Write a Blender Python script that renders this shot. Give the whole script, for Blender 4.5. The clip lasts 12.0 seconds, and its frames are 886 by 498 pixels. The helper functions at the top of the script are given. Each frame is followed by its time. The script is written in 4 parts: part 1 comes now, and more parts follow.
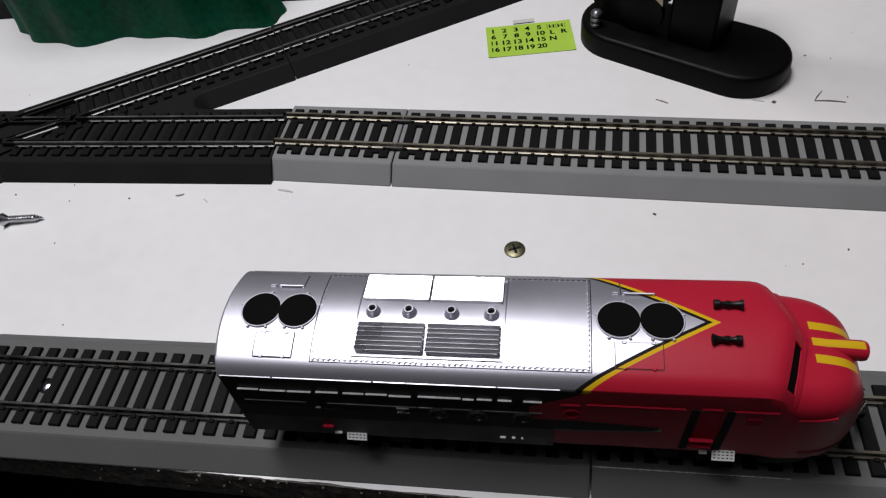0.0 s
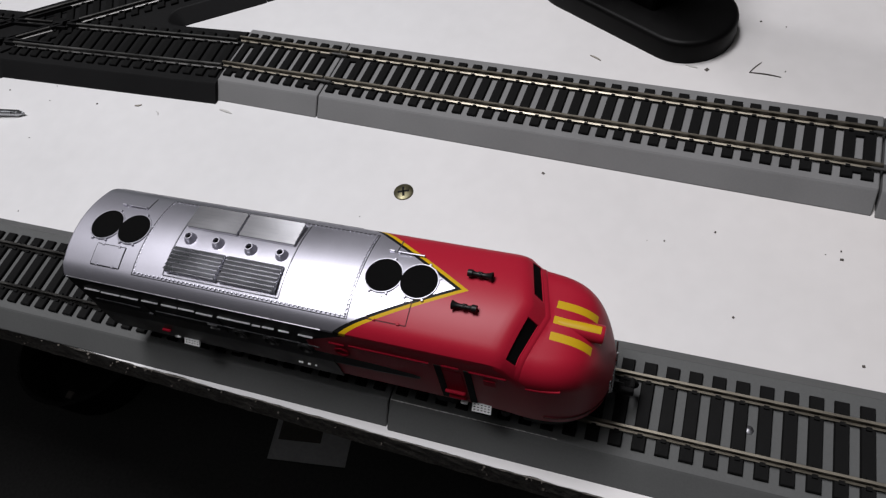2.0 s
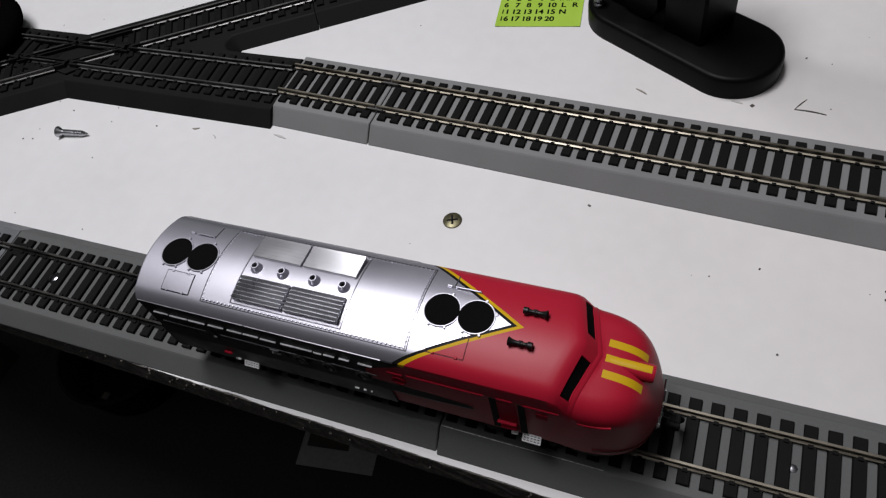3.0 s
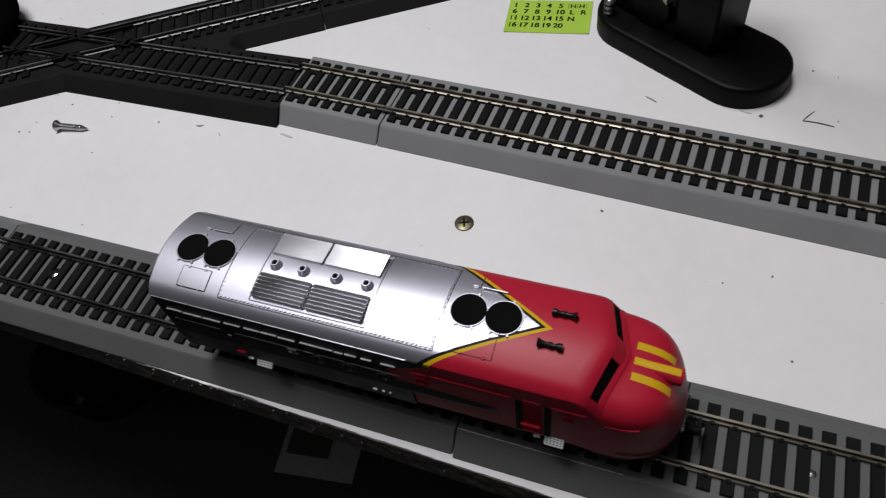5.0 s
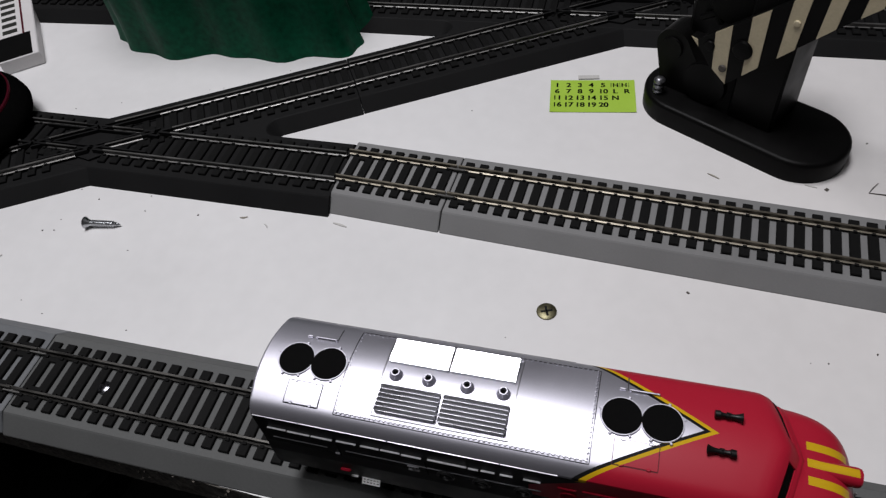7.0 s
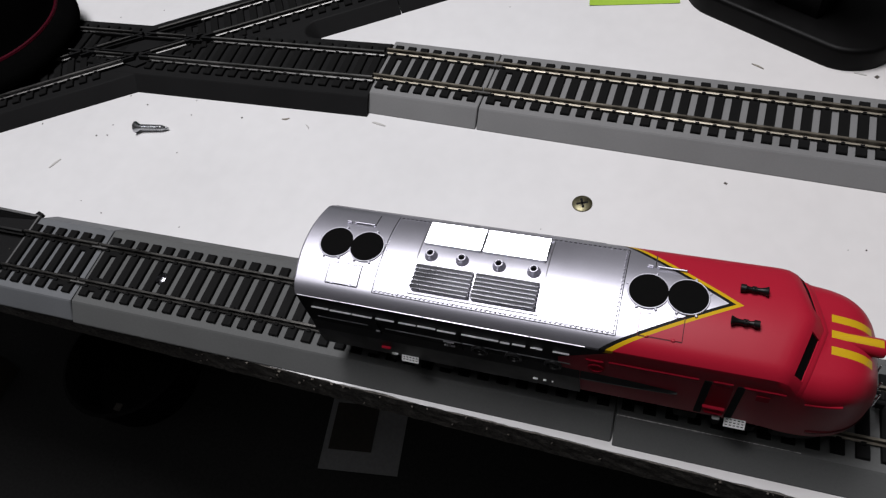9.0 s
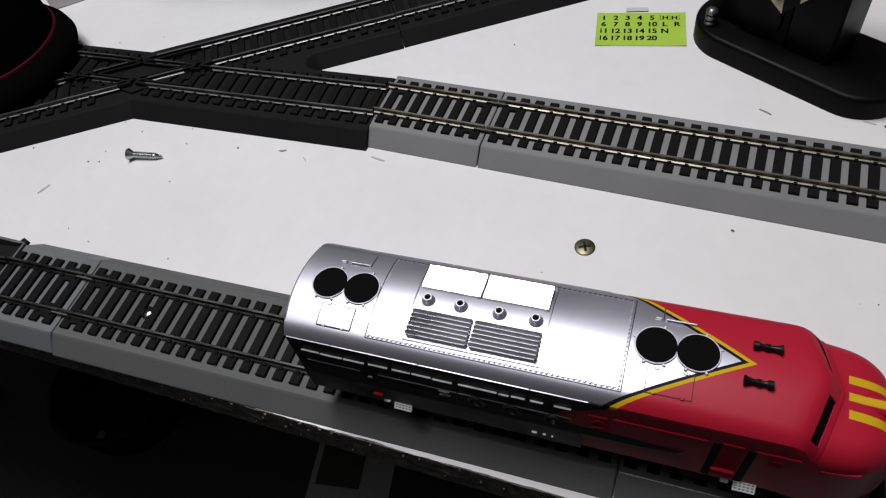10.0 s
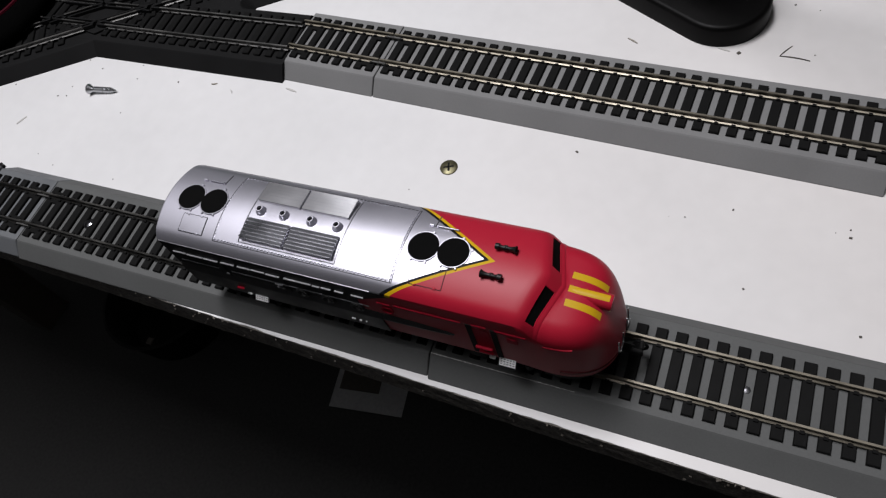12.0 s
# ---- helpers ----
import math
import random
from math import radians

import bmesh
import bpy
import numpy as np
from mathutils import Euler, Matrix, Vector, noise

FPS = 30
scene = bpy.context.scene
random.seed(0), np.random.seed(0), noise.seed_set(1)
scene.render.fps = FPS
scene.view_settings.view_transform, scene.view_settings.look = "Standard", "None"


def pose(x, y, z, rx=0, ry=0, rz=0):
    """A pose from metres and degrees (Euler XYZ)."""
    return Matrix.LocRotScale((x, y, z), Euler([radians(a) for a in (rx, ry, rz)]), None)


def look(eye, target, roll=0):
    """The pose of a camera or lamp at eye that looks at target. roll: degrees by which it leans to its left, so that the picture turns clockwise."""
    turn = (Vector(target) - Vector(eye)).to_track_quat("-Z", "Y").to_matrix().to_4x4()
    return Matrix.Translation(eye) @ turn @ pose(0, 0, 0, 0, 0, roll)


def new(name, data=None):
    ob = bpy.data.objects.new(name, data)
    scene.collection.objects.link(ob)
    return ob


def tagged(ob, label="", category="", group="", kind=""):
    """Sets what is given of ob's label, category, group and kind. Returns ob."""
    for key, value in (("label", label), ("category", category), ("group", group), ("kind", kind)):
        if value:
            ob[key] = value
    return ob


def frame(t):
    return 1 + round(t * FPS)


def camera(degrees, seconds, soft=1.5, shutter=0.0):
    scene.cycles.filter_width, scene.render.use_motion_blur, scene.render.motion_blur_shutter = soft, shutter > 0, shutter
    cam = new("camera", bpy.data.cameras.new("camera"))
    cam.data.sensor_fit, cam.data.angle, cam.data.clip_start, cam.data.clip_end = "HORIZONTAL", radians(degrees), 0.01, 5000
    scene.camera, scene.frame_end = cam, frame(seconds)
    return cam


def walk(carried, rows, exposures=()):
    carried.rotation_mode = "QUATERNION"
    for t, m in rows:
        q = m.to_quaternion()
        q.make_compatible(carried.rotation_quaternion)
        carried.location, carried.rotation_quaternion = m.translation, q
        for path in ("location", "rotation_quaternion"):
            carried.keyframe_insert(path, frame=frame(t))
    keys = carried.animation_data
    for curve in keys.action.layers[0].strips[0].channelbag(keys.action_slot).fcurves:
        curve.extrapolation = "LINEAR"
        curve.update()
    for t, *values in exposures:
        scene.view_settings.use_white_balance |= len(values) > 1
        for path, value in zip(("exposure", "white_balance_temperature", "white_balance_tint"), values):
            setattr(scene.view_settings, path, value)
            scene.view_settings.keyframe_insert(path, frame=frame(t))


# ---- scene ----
cam = camera(63.02, 12.0, soft=1.25, shutter=0.12)
PATH = [
    (0, (0.01409, -0.17945, 0.21721), (-0.06008, 0.13509, -0.16432), -9.00),
    (0.3, (0.01580, -0.17534, 0.21676), (-0.06577, 0.13282, -0.16844), -9.69),
    (0.5, (0.03353, -0.16566, 0.21879), (-0.05653, 0.13092, -0.17355), -11.30),
    (0.7, (0.05692, -0.15215, 0.22195), (-0.03651, 0.13764, -0.17465), -10.70),
    (1, (0.08414, -0.15036, 0.23252), (-0.03519, 0.12402, -0.16807), -12.29),
    (1.2, (0.09015, -0.15879, 0.23665), (-0.05326, 0.10066, -0.16600), -14.93),
    (1.5, (0.09738, -0.16893, 0.23471), (-0.06217, 0.07782, -0.16983), -15.76),
    (1.7, (0.09996, -0.16916, 0.23422), (-0.05600, 0.07947, -0.17058), -15.07),
    (2, (0.10355, -0.16275, 0.22850), (-0.03818, 0.08648, -0.18113), -15.10),
    (2.2, (0.10267, -0.15962, 0.22843), (-0.03335, 0.09482, -0.17993), -14.37),
    (2.5, (0.09756, -0.16079, 0.22896), (-0.03597, 0.09265, -0.18085), -13.45),
    (2.8, (0.09612, -0.15637, 0.23891), (-0.05135, 0.09359, -0.16824), -16.04),
    (3, (0.09576, -0.16304, 0.24240), (-0.06266, 0.08444, -0.16214), -16.26),
    (3.2, (0.09133, -0.16203, 0.24372), (-0.06227, 0.09530, -0.15652), -14.19),
    (4.8, (0.09070, -0.16241, 0.24353), (-0.04352, 0.09944, -0.16072), -11.35),
    (5, (0.08111, -0.16953, 0.24133), (-0.06193, 0.08908, -0.16198), -12.20),
    (5.2, (0.06618, -0.17436, 0.24074), (-0.08092, 0.08534, -0.16041), -12.91),
    (5.5, (0.02856, -0.16945, 0.24537), (-0.09842, 0.08570, -0.16545), -12.93),
    (5.8, (-0.00551, -0.17304, 0.23841), (-0.13341, 0.08263, -0.17180), -14.32),
    (6, (-0.01150, -0.17379, 0.24034), (-0.14037, 0.07862, -0.17158), -14.02),
    (6.2, (-0.00696, -0.17635, 0.24247), (-0.13746, 0.07307, -0.17075), -13.60),
    (6.5, (0.00470, -0.17495, 0.24685), (-0.12888, 0.08267, -0.16032), -12.56),
    (6.7, (0.01333, -0.17167, 0.24519), (-0.11352, 0.11880, -0.14152), -10.17),
    (7, (0.02451, -0.16909, 0.24229), (-0.09221, 0.13477, -0.13725), -8.42),
    (7.2, (0.03008, -0.16813, 0.23721), (-0.07993, 0.13103, -0.14802), -8.58),
    (8.8, (0.03007, -0.17980, 0.23718), (-0.10195, 0.08299, -0.16719), -13.56),
    (9, (0.03201, -0.18049, 0.24010), (-0.10861, 0.07192, -0.16797), -15.41),
    (9.2, (0.03371, -0.18360, 0.24483), (-0.11952, 0.06045, -0.16377), -17.73),
    (9.5, (0.03375, -0.18284, 0.24702), (-0.12404, 0.05822, -0.16162), -17.77),
    (9.7, (0.03320, -0.17730, 0.24368), (-0.12063, 0.07176, -0.16167), -16.78),
    (10, (0.02768, -0.17282, 0.23466), (-0.11307, 0.09781, -0.16151), -12.46),
    (10.2, (0.02426, -0.17070, 0.23338), (-0.11609, 0.10109, -0.16214), -12.34),
    (10.5, (0.02201, -0.17140, 0.23819), (-0.12129, 0.09313, -0.16117), -14.24),
    (10.8, (0.03936, -0.17349, 0.25384), (-0.12151, 0.06281, -0.15638), -20.07),
    (11, (0.06191, -0.16643, 0.25523), (-0.10209, 0.06398, -0.15710), -21.05),
    (11.2, (0.08304, -0.16152, 0.25253), (-0.07760, 0.06277, -0.16447), -21.64),
    (11.5, (0.11352, -0.16061, 0.25165), (-0.05562, 0.05033, -0.16894), -23.48),
    (11.7, (0.12156, -0.16301, 0.25489), (-0.04905, 0.04957, -0.16429), -23.18),
    (12, (0.12066, -0.17076, 0.25561), (-0.05569, 0.04085, -0.16166), -22.50),
]
EXPOSURES = [(0.0, -0.08), (0.7, -0.26), (1.2, -0.38), (1.7, -0.04), (2.5, -0.12), (3.2, -0.18), (4.8, -0.21), (5.2, -0.18), (5.6, -0.1), (6.5, -0.1), (7.0, -0.27), (7.2, -0.27), (8.8, -0.06), (9.5, -0.03), (10.0, -0.08), (10.5, -0.18), (11.0, -0.08), (11.5, -0.02), (12.0, 0.03)]
walk(cam, [(t, look(eye, target, roll)) for t, eye, target, roll in PATH], exposures=EXPOSURES)

# ---------------------------------------------------------------- world and light
world = bpy.data.worlds.new("room_air")
scene.world = world
world.use_nodes = True
world.node_tree.nodes["Background"].inputs[0].default_value = (0.9, 0.95, 1.0, 1)
world.node_tree.nodes["Background"].inputs[1].default_value = 0.012

def overhead_lamp(at, aim, size, power):
    data = bpy.data.lights.new("overhead_lamp_light", "AREA")
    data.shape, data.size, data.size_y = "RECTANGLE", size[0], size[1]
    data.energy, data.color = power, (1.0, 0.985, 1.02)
    new("overhead_lamp_light", data).matrix_world = look(at, aim)


# the main lamp over the table
overhead_lamp((-0.27, 0.06, 1.27), (-0.05, 0.05, 0.0), (0.54, 0.34), 18.7)
# weaker fill lamp, added nearer to the table's front edge to lift shade there
overhead_lamp((-0.20, -0.40, 1.50), (-0.05, -0.1, 0.0), (0.50, 0.26), 2.0)

# ---------------------------------------------------------------- materials
def shade(name, base, rough=0.5, metal=0.0, vary=0.12, scale=60.0, fine=900.0, bump=0.0, bump_scale=1500.0, coat=0.0, rough_vary=0.1, spec=0.5):
    """A surface with variation at two scales; sizes are in waves per metre."""
    mat = bpy.data.materials.new(name)
    mat.use_nodes = True
    nt = mat.node_tree
    n, l = nt.nodes, nt.links
    bsdf = n["Principled BSDF"]
    co = n.new("ShaderNodeTexCoord")
    big, small = n.new("ShaderNodeTexNoise"), n.new("ShaderNodeTexNoise")
    big.inputs["Scale"].default_value, small.inputs["Scale"].default_value = scale, fine
    big.inputs["Detail"].default_value, small.inputs["Detail"].default_value = 3.0, 2.0
    for tex in (big, small):
        l.new(co.outputs["Object"], tex.inputs["Vector"])
    add = n.new("ShaderNodeMath"); add.operation = "ADD"
    l.new(big.outputs["Fac"], add.inputs[0]); l.new(small.outputs["Fac"], add.inputs[1])
    rng = n.new("ShaderNodeMapRange")
    rng.inputs["From Min"].default_value, rng.inputs["From Max"].default_value = 0.6, 1.4
    rng.inputs["To Min"].default_value, rng.inputs["To Max"].default_value = 1 - vary, 1 + vary
    l.new(add.outputs[0], rng.inputs["Value"])
    mul = n.new("ShaderNodeVectorMath"); mul.operation = "SCALE"
    mul.inputs[0].default_value = base[:3]
    l.new(rng.outputs[0], mul.inputs["Scale"])
    l.new(mul.outputs[0], bsdf.inputs["Base Color"])
    rr = n.new("ShaderNodeMapRange")
    rr.inputs["From Min"].default_value, rr.inputs["From Max"].default_value = 0.3, 0.7
    rr.inputs["To Min"].default_value, rr.inputs["To Max"].default_value = max(0.02, rough - rough_vary), min(1, rough + rough_vary)
    l.new(big.outputs["Fac"], rr.inputs["Value"])
    l.new(rr.outputs[0], bsdf.inputs["Roughness"])
    bsdf.inputs["Metallic"].default_value = metal
    bsdf.inputs["Specular IOR Level"].default_value = spec
    bsdf.inputs["Coat Weight"].default_value = coat
    if bump:
        tex = n.new("ShaderNodeTexNoise")
        tex.inputs["Scale"].default_value, tex.inputs["Detail"].default_value = bump_scale, 4.0
        l.new(co.outputs["Object"], tex.inputs["Vector"])
        b = n.new("ShaderNodeBump")
        b.inputs["Strength"].default_value, b.inputs["Distance"].default_value = bump, 0.0002
        l.new(tex.outputs["Fac"], b.inputs["Height"])
        l.new(b.outputs[0], bsdf.inputs["Normal"])
    return mat


M_WHITE = shade("white_laminate", (0.60, 0.596, 0.598), 0.42, vary=0.035, scale=14, fine=120, bump=0.05, bump_scale=500, rough_vary=0.06)
M_CHIP = shade("chipboard_core", (0.10, 0.092, 0.082), 0.9, vary=0.98, scale=330, fine=1100, bump=0.8, bump_scale=700)
M_GREY = shade("grey_roadbed_plastic", (0.152, 0.152, 0.152), 0.5, vary=0.06, scale=40, fine=1400, bump=0.15, bump_scale=2500)
M_BLACKBED = shade("black_roadbed_plastic", (0.0066, 0.0066, 0.0068), 0.62, vary=0.15, scale=40, fine=1400, bump=0.15, bump_scale=2500, spec=0.11)
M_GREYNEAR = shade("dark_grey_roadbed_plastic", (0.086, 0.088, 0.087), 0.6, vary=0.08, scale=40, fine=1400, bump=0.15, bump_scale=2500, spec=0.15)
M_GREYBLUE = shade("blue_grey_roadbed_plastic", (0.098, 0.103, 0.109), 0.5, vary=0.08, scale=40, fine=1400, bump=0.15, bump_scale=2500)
M_LIP = shade("worn_black_plastic_edge", (0.08, 0.08, 0.08), 0.45, vary=0.3, scale=80, fine=900, bump=0.1)
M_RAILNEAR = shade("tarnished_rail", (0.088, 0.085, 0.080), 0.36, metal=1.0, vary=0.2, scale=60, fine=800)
M_RAILBLACK = shade("blackened_rail", (0.045, 0.045, 0.045), 0.45, metal=0.8, vary=0.2, scale=60, fine=800)
M_SHAVING = shade("pale_wood_shaving", (0.22, 0.20, 0.17), 0.8, vary=0.5, scale=400, fine=1200)
M_RIVET = shade("dull_rivet_paint", (0.055, 0.055, 0.06), 0.5, metal=0.5, vary=0.1)
M_PLATE = shade("smooth_silver_louvre", (0.56, 0.56, 0.585), 0.2, metal=0.92, vary=0.03, scale=60, fine=1600, rough_vary=0.03)
# near grilles' shade put into the paint: the far pair's silver, made darker
M_LOUVRE = shade("shaded_silver_louvre", (0.40, 0.40, 0.43), 0.32, metal=0.92, vary=0.06, scale=90, fine=1600)
M_STEPWHITE = shade("white_plastic_step", (0.85, 0.85, 0.85), 0.4, vary=0.03)
M_TIE = shade("black_tie_plastic", (0.00532, 0.00532, 0.00532), 0.68, vary=0.2, scale=150, fine=1800, bump=0.2, bump_scale=2600, spec=0.075)
M_RAIL = shade("nickel_silver_rail", (0.205, 0.185, 0.15), 0.46, metal=1.0, vary=0.12, scale=60, fine=800)
M_RAILDARK = shade("dull_steel_rail", (0.16, 0.157, 0.152), 0.45, metal=1.0, vary=0.15, scale=60, fine=800)
M_STEEL = shade("zinc_plated_steel", (0.471, 0.479, 0.494), 0.28, metal=1.0, vary=0.1, scale=200, fine=900)
M_BRASS = shade("dull_brass_screw", (0.15, 0.138, 0.085), 0.45, metal=1.0, vary=0.25, scale=300, fine=1200, bump=0.2)
M_BLACK = shade("black_plastic", (0.0020, 0.0019, 0.0019), 0.42, vary=0.2, scale=50, fine=900, bump=0.06, spec=0.09)
M_BLACKMATT = shade("matt_black_paint", (0.00608, 0.00608, 0.00608), 0.8, vary=0.2, scale=120, fine=1500, bump=0.3, spec=0.2)
M_PIT = shade("black_fan_mesh", (0.00304, 0.00304, 0.00304), 0.95, vary=0.2, scale=120, fine=1500, spec=0.05)
M_SILVER = shade("silver_paint", (0.53, 0.522, 0.585), 0.40, metal=0.92, vary=0.03, scale=45, fine=1600, bump=0.05, bump_scale=3500, rough_vary=0.05)
# darker copy of the silver paint, tones down gutter, belt rail and latches
M_SILVERDARK = shade("dark_silver_paint", (0.258, 0.258, 0.274), 0.4, metal=0.95, vary=0.06, scale=90, fine=1600)
M_RED = shade("red_paint", (0.305, 0.0085, 0.0235), 0.5, spec=0.05, vary=0.05, scale=50, fine=1600, bump=0.05, bump_scale=3000)
M_CREAM = shade("cream_paint", (0.46, 0.40, 0.27), 0.5, vary=0.1, scale=80, fine=900)
M_GREEN = shade("green_plastic", (0.0008, 0.054, 0.026), 0.5, vary=0.6, scale=28, fine=300, bump=0.1, bump_scale=200, spec=0.12)
M_LABEL = shade("lime_sticker", (0.29, 0.45, 0.04), 0.5, vary=0.05, scale=60, fine=900)
M_INK = shade("black_ink", (0.0114, 0.0114, 0.00912), 0.6, vary=0.1)
M_REDTRIM = shade("crimson_trim", (0.05, 0.002, 0.008), 0.6, vary=0.2, spec=0.05)
M_WHITECARD = shade("white_card", (0.547, 0.532, 0.532), 0.5, vary=0.05)
M_DARKPANE = shade("dark_glossy_pane", (0.006, 0.006, 0.007), 0.2, vary=0.1, spec=0.6)
M_HORN = shade("satin_black_plastic", (0.004, 0.004, 0.004), 0.4, vary=0.2, scale=60, fine=900, spec=0.25)
M_SKIRT = shade("satin_black_skirt", (0.012, 0.012, 0.0125), 0.45, vary=0.2, scale=80, fine=900, spec=0.35)
M_NAIL = shade("polished_dark_nail", (0.17, 0.17, 0.185), 0.18, metal=1.0, vary=0.3, scale=400, fine=1400)
M_RUBBER = shade("soft_black_rubber", (0.0025, 0.0025, 0.0025), 1.0, vary=0.2, scale=60, fine=700, spec=0.0)
# pale paint puts the gleam of the side ledges into their colour
M_PALEEDGE = shade("light_catching_silver_edge", (0.62, 0.62, 0.64), 0.35, metal=0.25, vary=0.25, scale=150, fine=900)
# shade put into colour: a darker copy of the red for seam and rim
M_MAROON = shade("shaded_red", (0.06, 0.006, 0.009), 0.5, vary=0.1, spec=0.2)
M_GROOVE = shade("dark_groove", (0.02, 0.02, 0.022), 0.8, vary=0.1, spec=0.1)
M_BOLT = shade("dull_grey_steel", (0.16, 0.16, 0.17), 0.4, metal=0.9, vary=0.2, scale=200, fine=900)
M_FLECK = shade("brown_wood_fleck", (0.085, 0.074, 0.062), 0.8, vary=0.6, scale=200, fine=900)
M_PAPER = shade("dusty_grey_paper", (0.28, 0.28, 0.28), 0.7, vary=0.15, scale=20, fine=200)
M_FLOOR = shade("dark_carpet", (0.022, 0.0215, 0.021), 0.95, vary=0.4, scale=12, fine=200, bump=0.5, bump_scale=300)
# tones of the unseen room are chosen for the light they swallow and return
M_DARKWALL = shade("light_absorbing_wall", (0.08, 0.08, 0.08), 0.85, vary=0.05, scale=2, fine=40)
M_WALL = shade("light_bouncing_wall", (0.55, 0.55, 0.55), 0.8, vary=0.05, scale=2, fine=40)
M_WOODLEG = shade("dark_painted_timber", (0.038, 0.0304, 0.0228), 0.7, vary=0.3, scale=20, fine=200)
M_DUST = shade("grey_brown_debris", (0.0608, 0.0532, 0.0456), 0.8, vary=0.5, scale=300, fine=900)
M_PALE = shade("pale_scuff", (0.418, 0.41, 0.395), 0.7, vary=0.1)


def paint_light_drift(mat):
    """Broad soft patches, warmer and darker to the right, put changing light into the facing's colour."""
    nt = mat.node_tree
    n, l = nt.nodes, nt.links
    bsdf = n["Principled BSDF"]
    old = bsdf.inputs["Base Color"].links[0].from_socket
    co = next(x for x in n if x.type == "TEX_COORD")
    sep = n.new("ShaderNodeSeparateXYZ")
    l.new(co.outputs["Object"], sep.inputs[0])
    patch = n.new("ShaderNodeTexNoise")
    patch.inputs["Scale"].default_value, patch.inputs["Detail"].default_value = 6.0, 3.0
    l.new(co.outputs["Object"], patch.inputs["Vector"])
    drift = n.new("ShaderNodeMapRange")
    drift.inputs["From Min"].default_value, drift.inputs["From Max"].default_value = -0.05, 0.22
    l.new(sep.outputs[0], drift.inputs["Value"])
    fac = n.new("ShaderNodeMath"); fac.operation = "MULTIPLY"
    l.new(drift.outputs[0], fac.inputs[0]); l.new(patch.outputs["Fac"], fac.inputs[1])
    tint = n.new("ShaderNodeMix"); tint.data_type = "RGBA"; tint.blend_type = "MULTIPLY"
    tint.inputs[7].default_value = (0.95, 0.885, 0.835, 1)
    l.new(fac.outputs[0], tint.inputs[0]); l.new(old, tint.inputs[6])
    l.new(tint.outputs[2], bsdf.inputs["Base Color"])


paint_light_drift(M_WHITE)


def livery():
    """Silver body with a red front behind a black and yellow chevron, and three yellow stripes on the nose."""
    mat = shade("warbonnet_paint", (1, 1, 1), 0.3, vary=0.03, scale=45, fine=1600, bump=0.03, bump_scale=3500, rough_vary=0.02, spec=0.35)
    nt = mat.node_tree
    n, l = nt.nodes, nt.links
    bsdf = n["Principled BSDF"]
    co = next(x for x in n if x.type == "TEX_COORD")
    sep = n.new("ShaderNodeSeparateXYZ")
    l.new(co.outputs["Object"], sep.inputs[0])

    def math_node(op, a, b=0.0, c=0.0):
        m = n.new("ShaderNodeMath"); m.operation = op
        for sock, v in zip(m.inputs, (a, b, c)):
            if isinstance(v, (int, float)):
                sock.default_value = v
            else:
                l.new(v, sock)
        return m.outputs[0]

    ay = math_node("ABSOLUTE", sep.outputs[1])
    ay = math_node("MINIMUM", ay, 0.0176)
    drop = math_node("MINIMUM", math_node("MAXIMUM", math_node("SUBTRACT", 0.0535, sep.outputs[2]), 0.0), 0.0085)
    ay = math_node("ADD", ay, drop)
    edge = math_node("MULTIPLY_ADD", ay, -1.82, 0.0571)          # chevron line on the plan
    d = math_node("SUBTRACT", sep.outputs[0], edge)
    red = math_node("GREATER_THAN", d, 0.0)
    yellow = math_node("MULTIPLY", math_node("GREATER_THAN", d, -0.0020), math_node("LESS_THAN", d, 0.0))
    black = math_node("MULTIPLY", math_node("GREATER_THAN", d, -0.0038), math_node("LESS_THAN", d, -0.0020))
    upper = math_node("GREATER_THAN", sep.outputs[2], 0.0530)
    yellow, black = math_node("MULTIPLY", yellow, upper), math_node("MULTIPLY", black, upper)
    # nose stripes
    y = math_node("ABSOLUTE", sep.outputs[1])
    mid = math_node("LESS_THAN", y, 0.00115)
    side = math_node("MULTIPLY", math_node("GREATER_THAN", y, 0.0037), math_node("LESS_THAN", y, 0.0061))
    band = math_node("MAXIMUM", mid, side)
    reach = math_node("MULTIPLY", math_node("GREATER_THAN", sep.outputs[0], 0.0802), math_node("GREATER_THAN", sep.outputs[2], 0.0425))
    lim = math_node("LESS_THAN", sep.outputs[0], math_node("MULTIPLY_ADD", mid, 0.0018, 0.0913))
    stripe = math_node("MULTIPLY", band, math_node("MULTIPLY", reach, lim))
    yellow = math_node("MAXIMUM", yellow, stripe)

    def mix(fac, a, b):
        m = n.new("ShaderNodeMix"); m.data_type = "RGBA"
        l.new(fac, m.inputs[0])
        for sock, v in ((m.inputs[6], a), (m.inputs[7], b)):
            if isinstance(v, tuple):
                sock.default_value = v
            else:
                l.new(v, sock)
        return m.outputs[2]

    # silver below the eave is painted near black to stand for shade
    shaded_side = math_node("MULTIPLY", math_node("LESS_THAN", sep.outputs[2], 0.0538), math_node("SUBTRACT", 1.0, red))
    col = mix(red, (0.53, 0.522, 0.585, 1), (0.315, 0.0085, 0.0235, 1))
    col = mix(shaded_side, col, (0.012, 0.012, 0.013, 1))
    col = mix(black, col, (0.008, 0.008, 0.008, 1))
    col = mix(yellow, col, (0.47, 0.29, 0.008, 1))
    old = bsdf.inputs["Base Color"].links[0].from_socket
    tint = n.new("ShaderNodeMix"); tint.data_type = "RGBA"; tint.blend_type = "MULTIPLY"
    tint.inputs[0].default_value = 1.0
    l.new(old, tint.inputs[6]); l.new(col, tint.inputs[7])
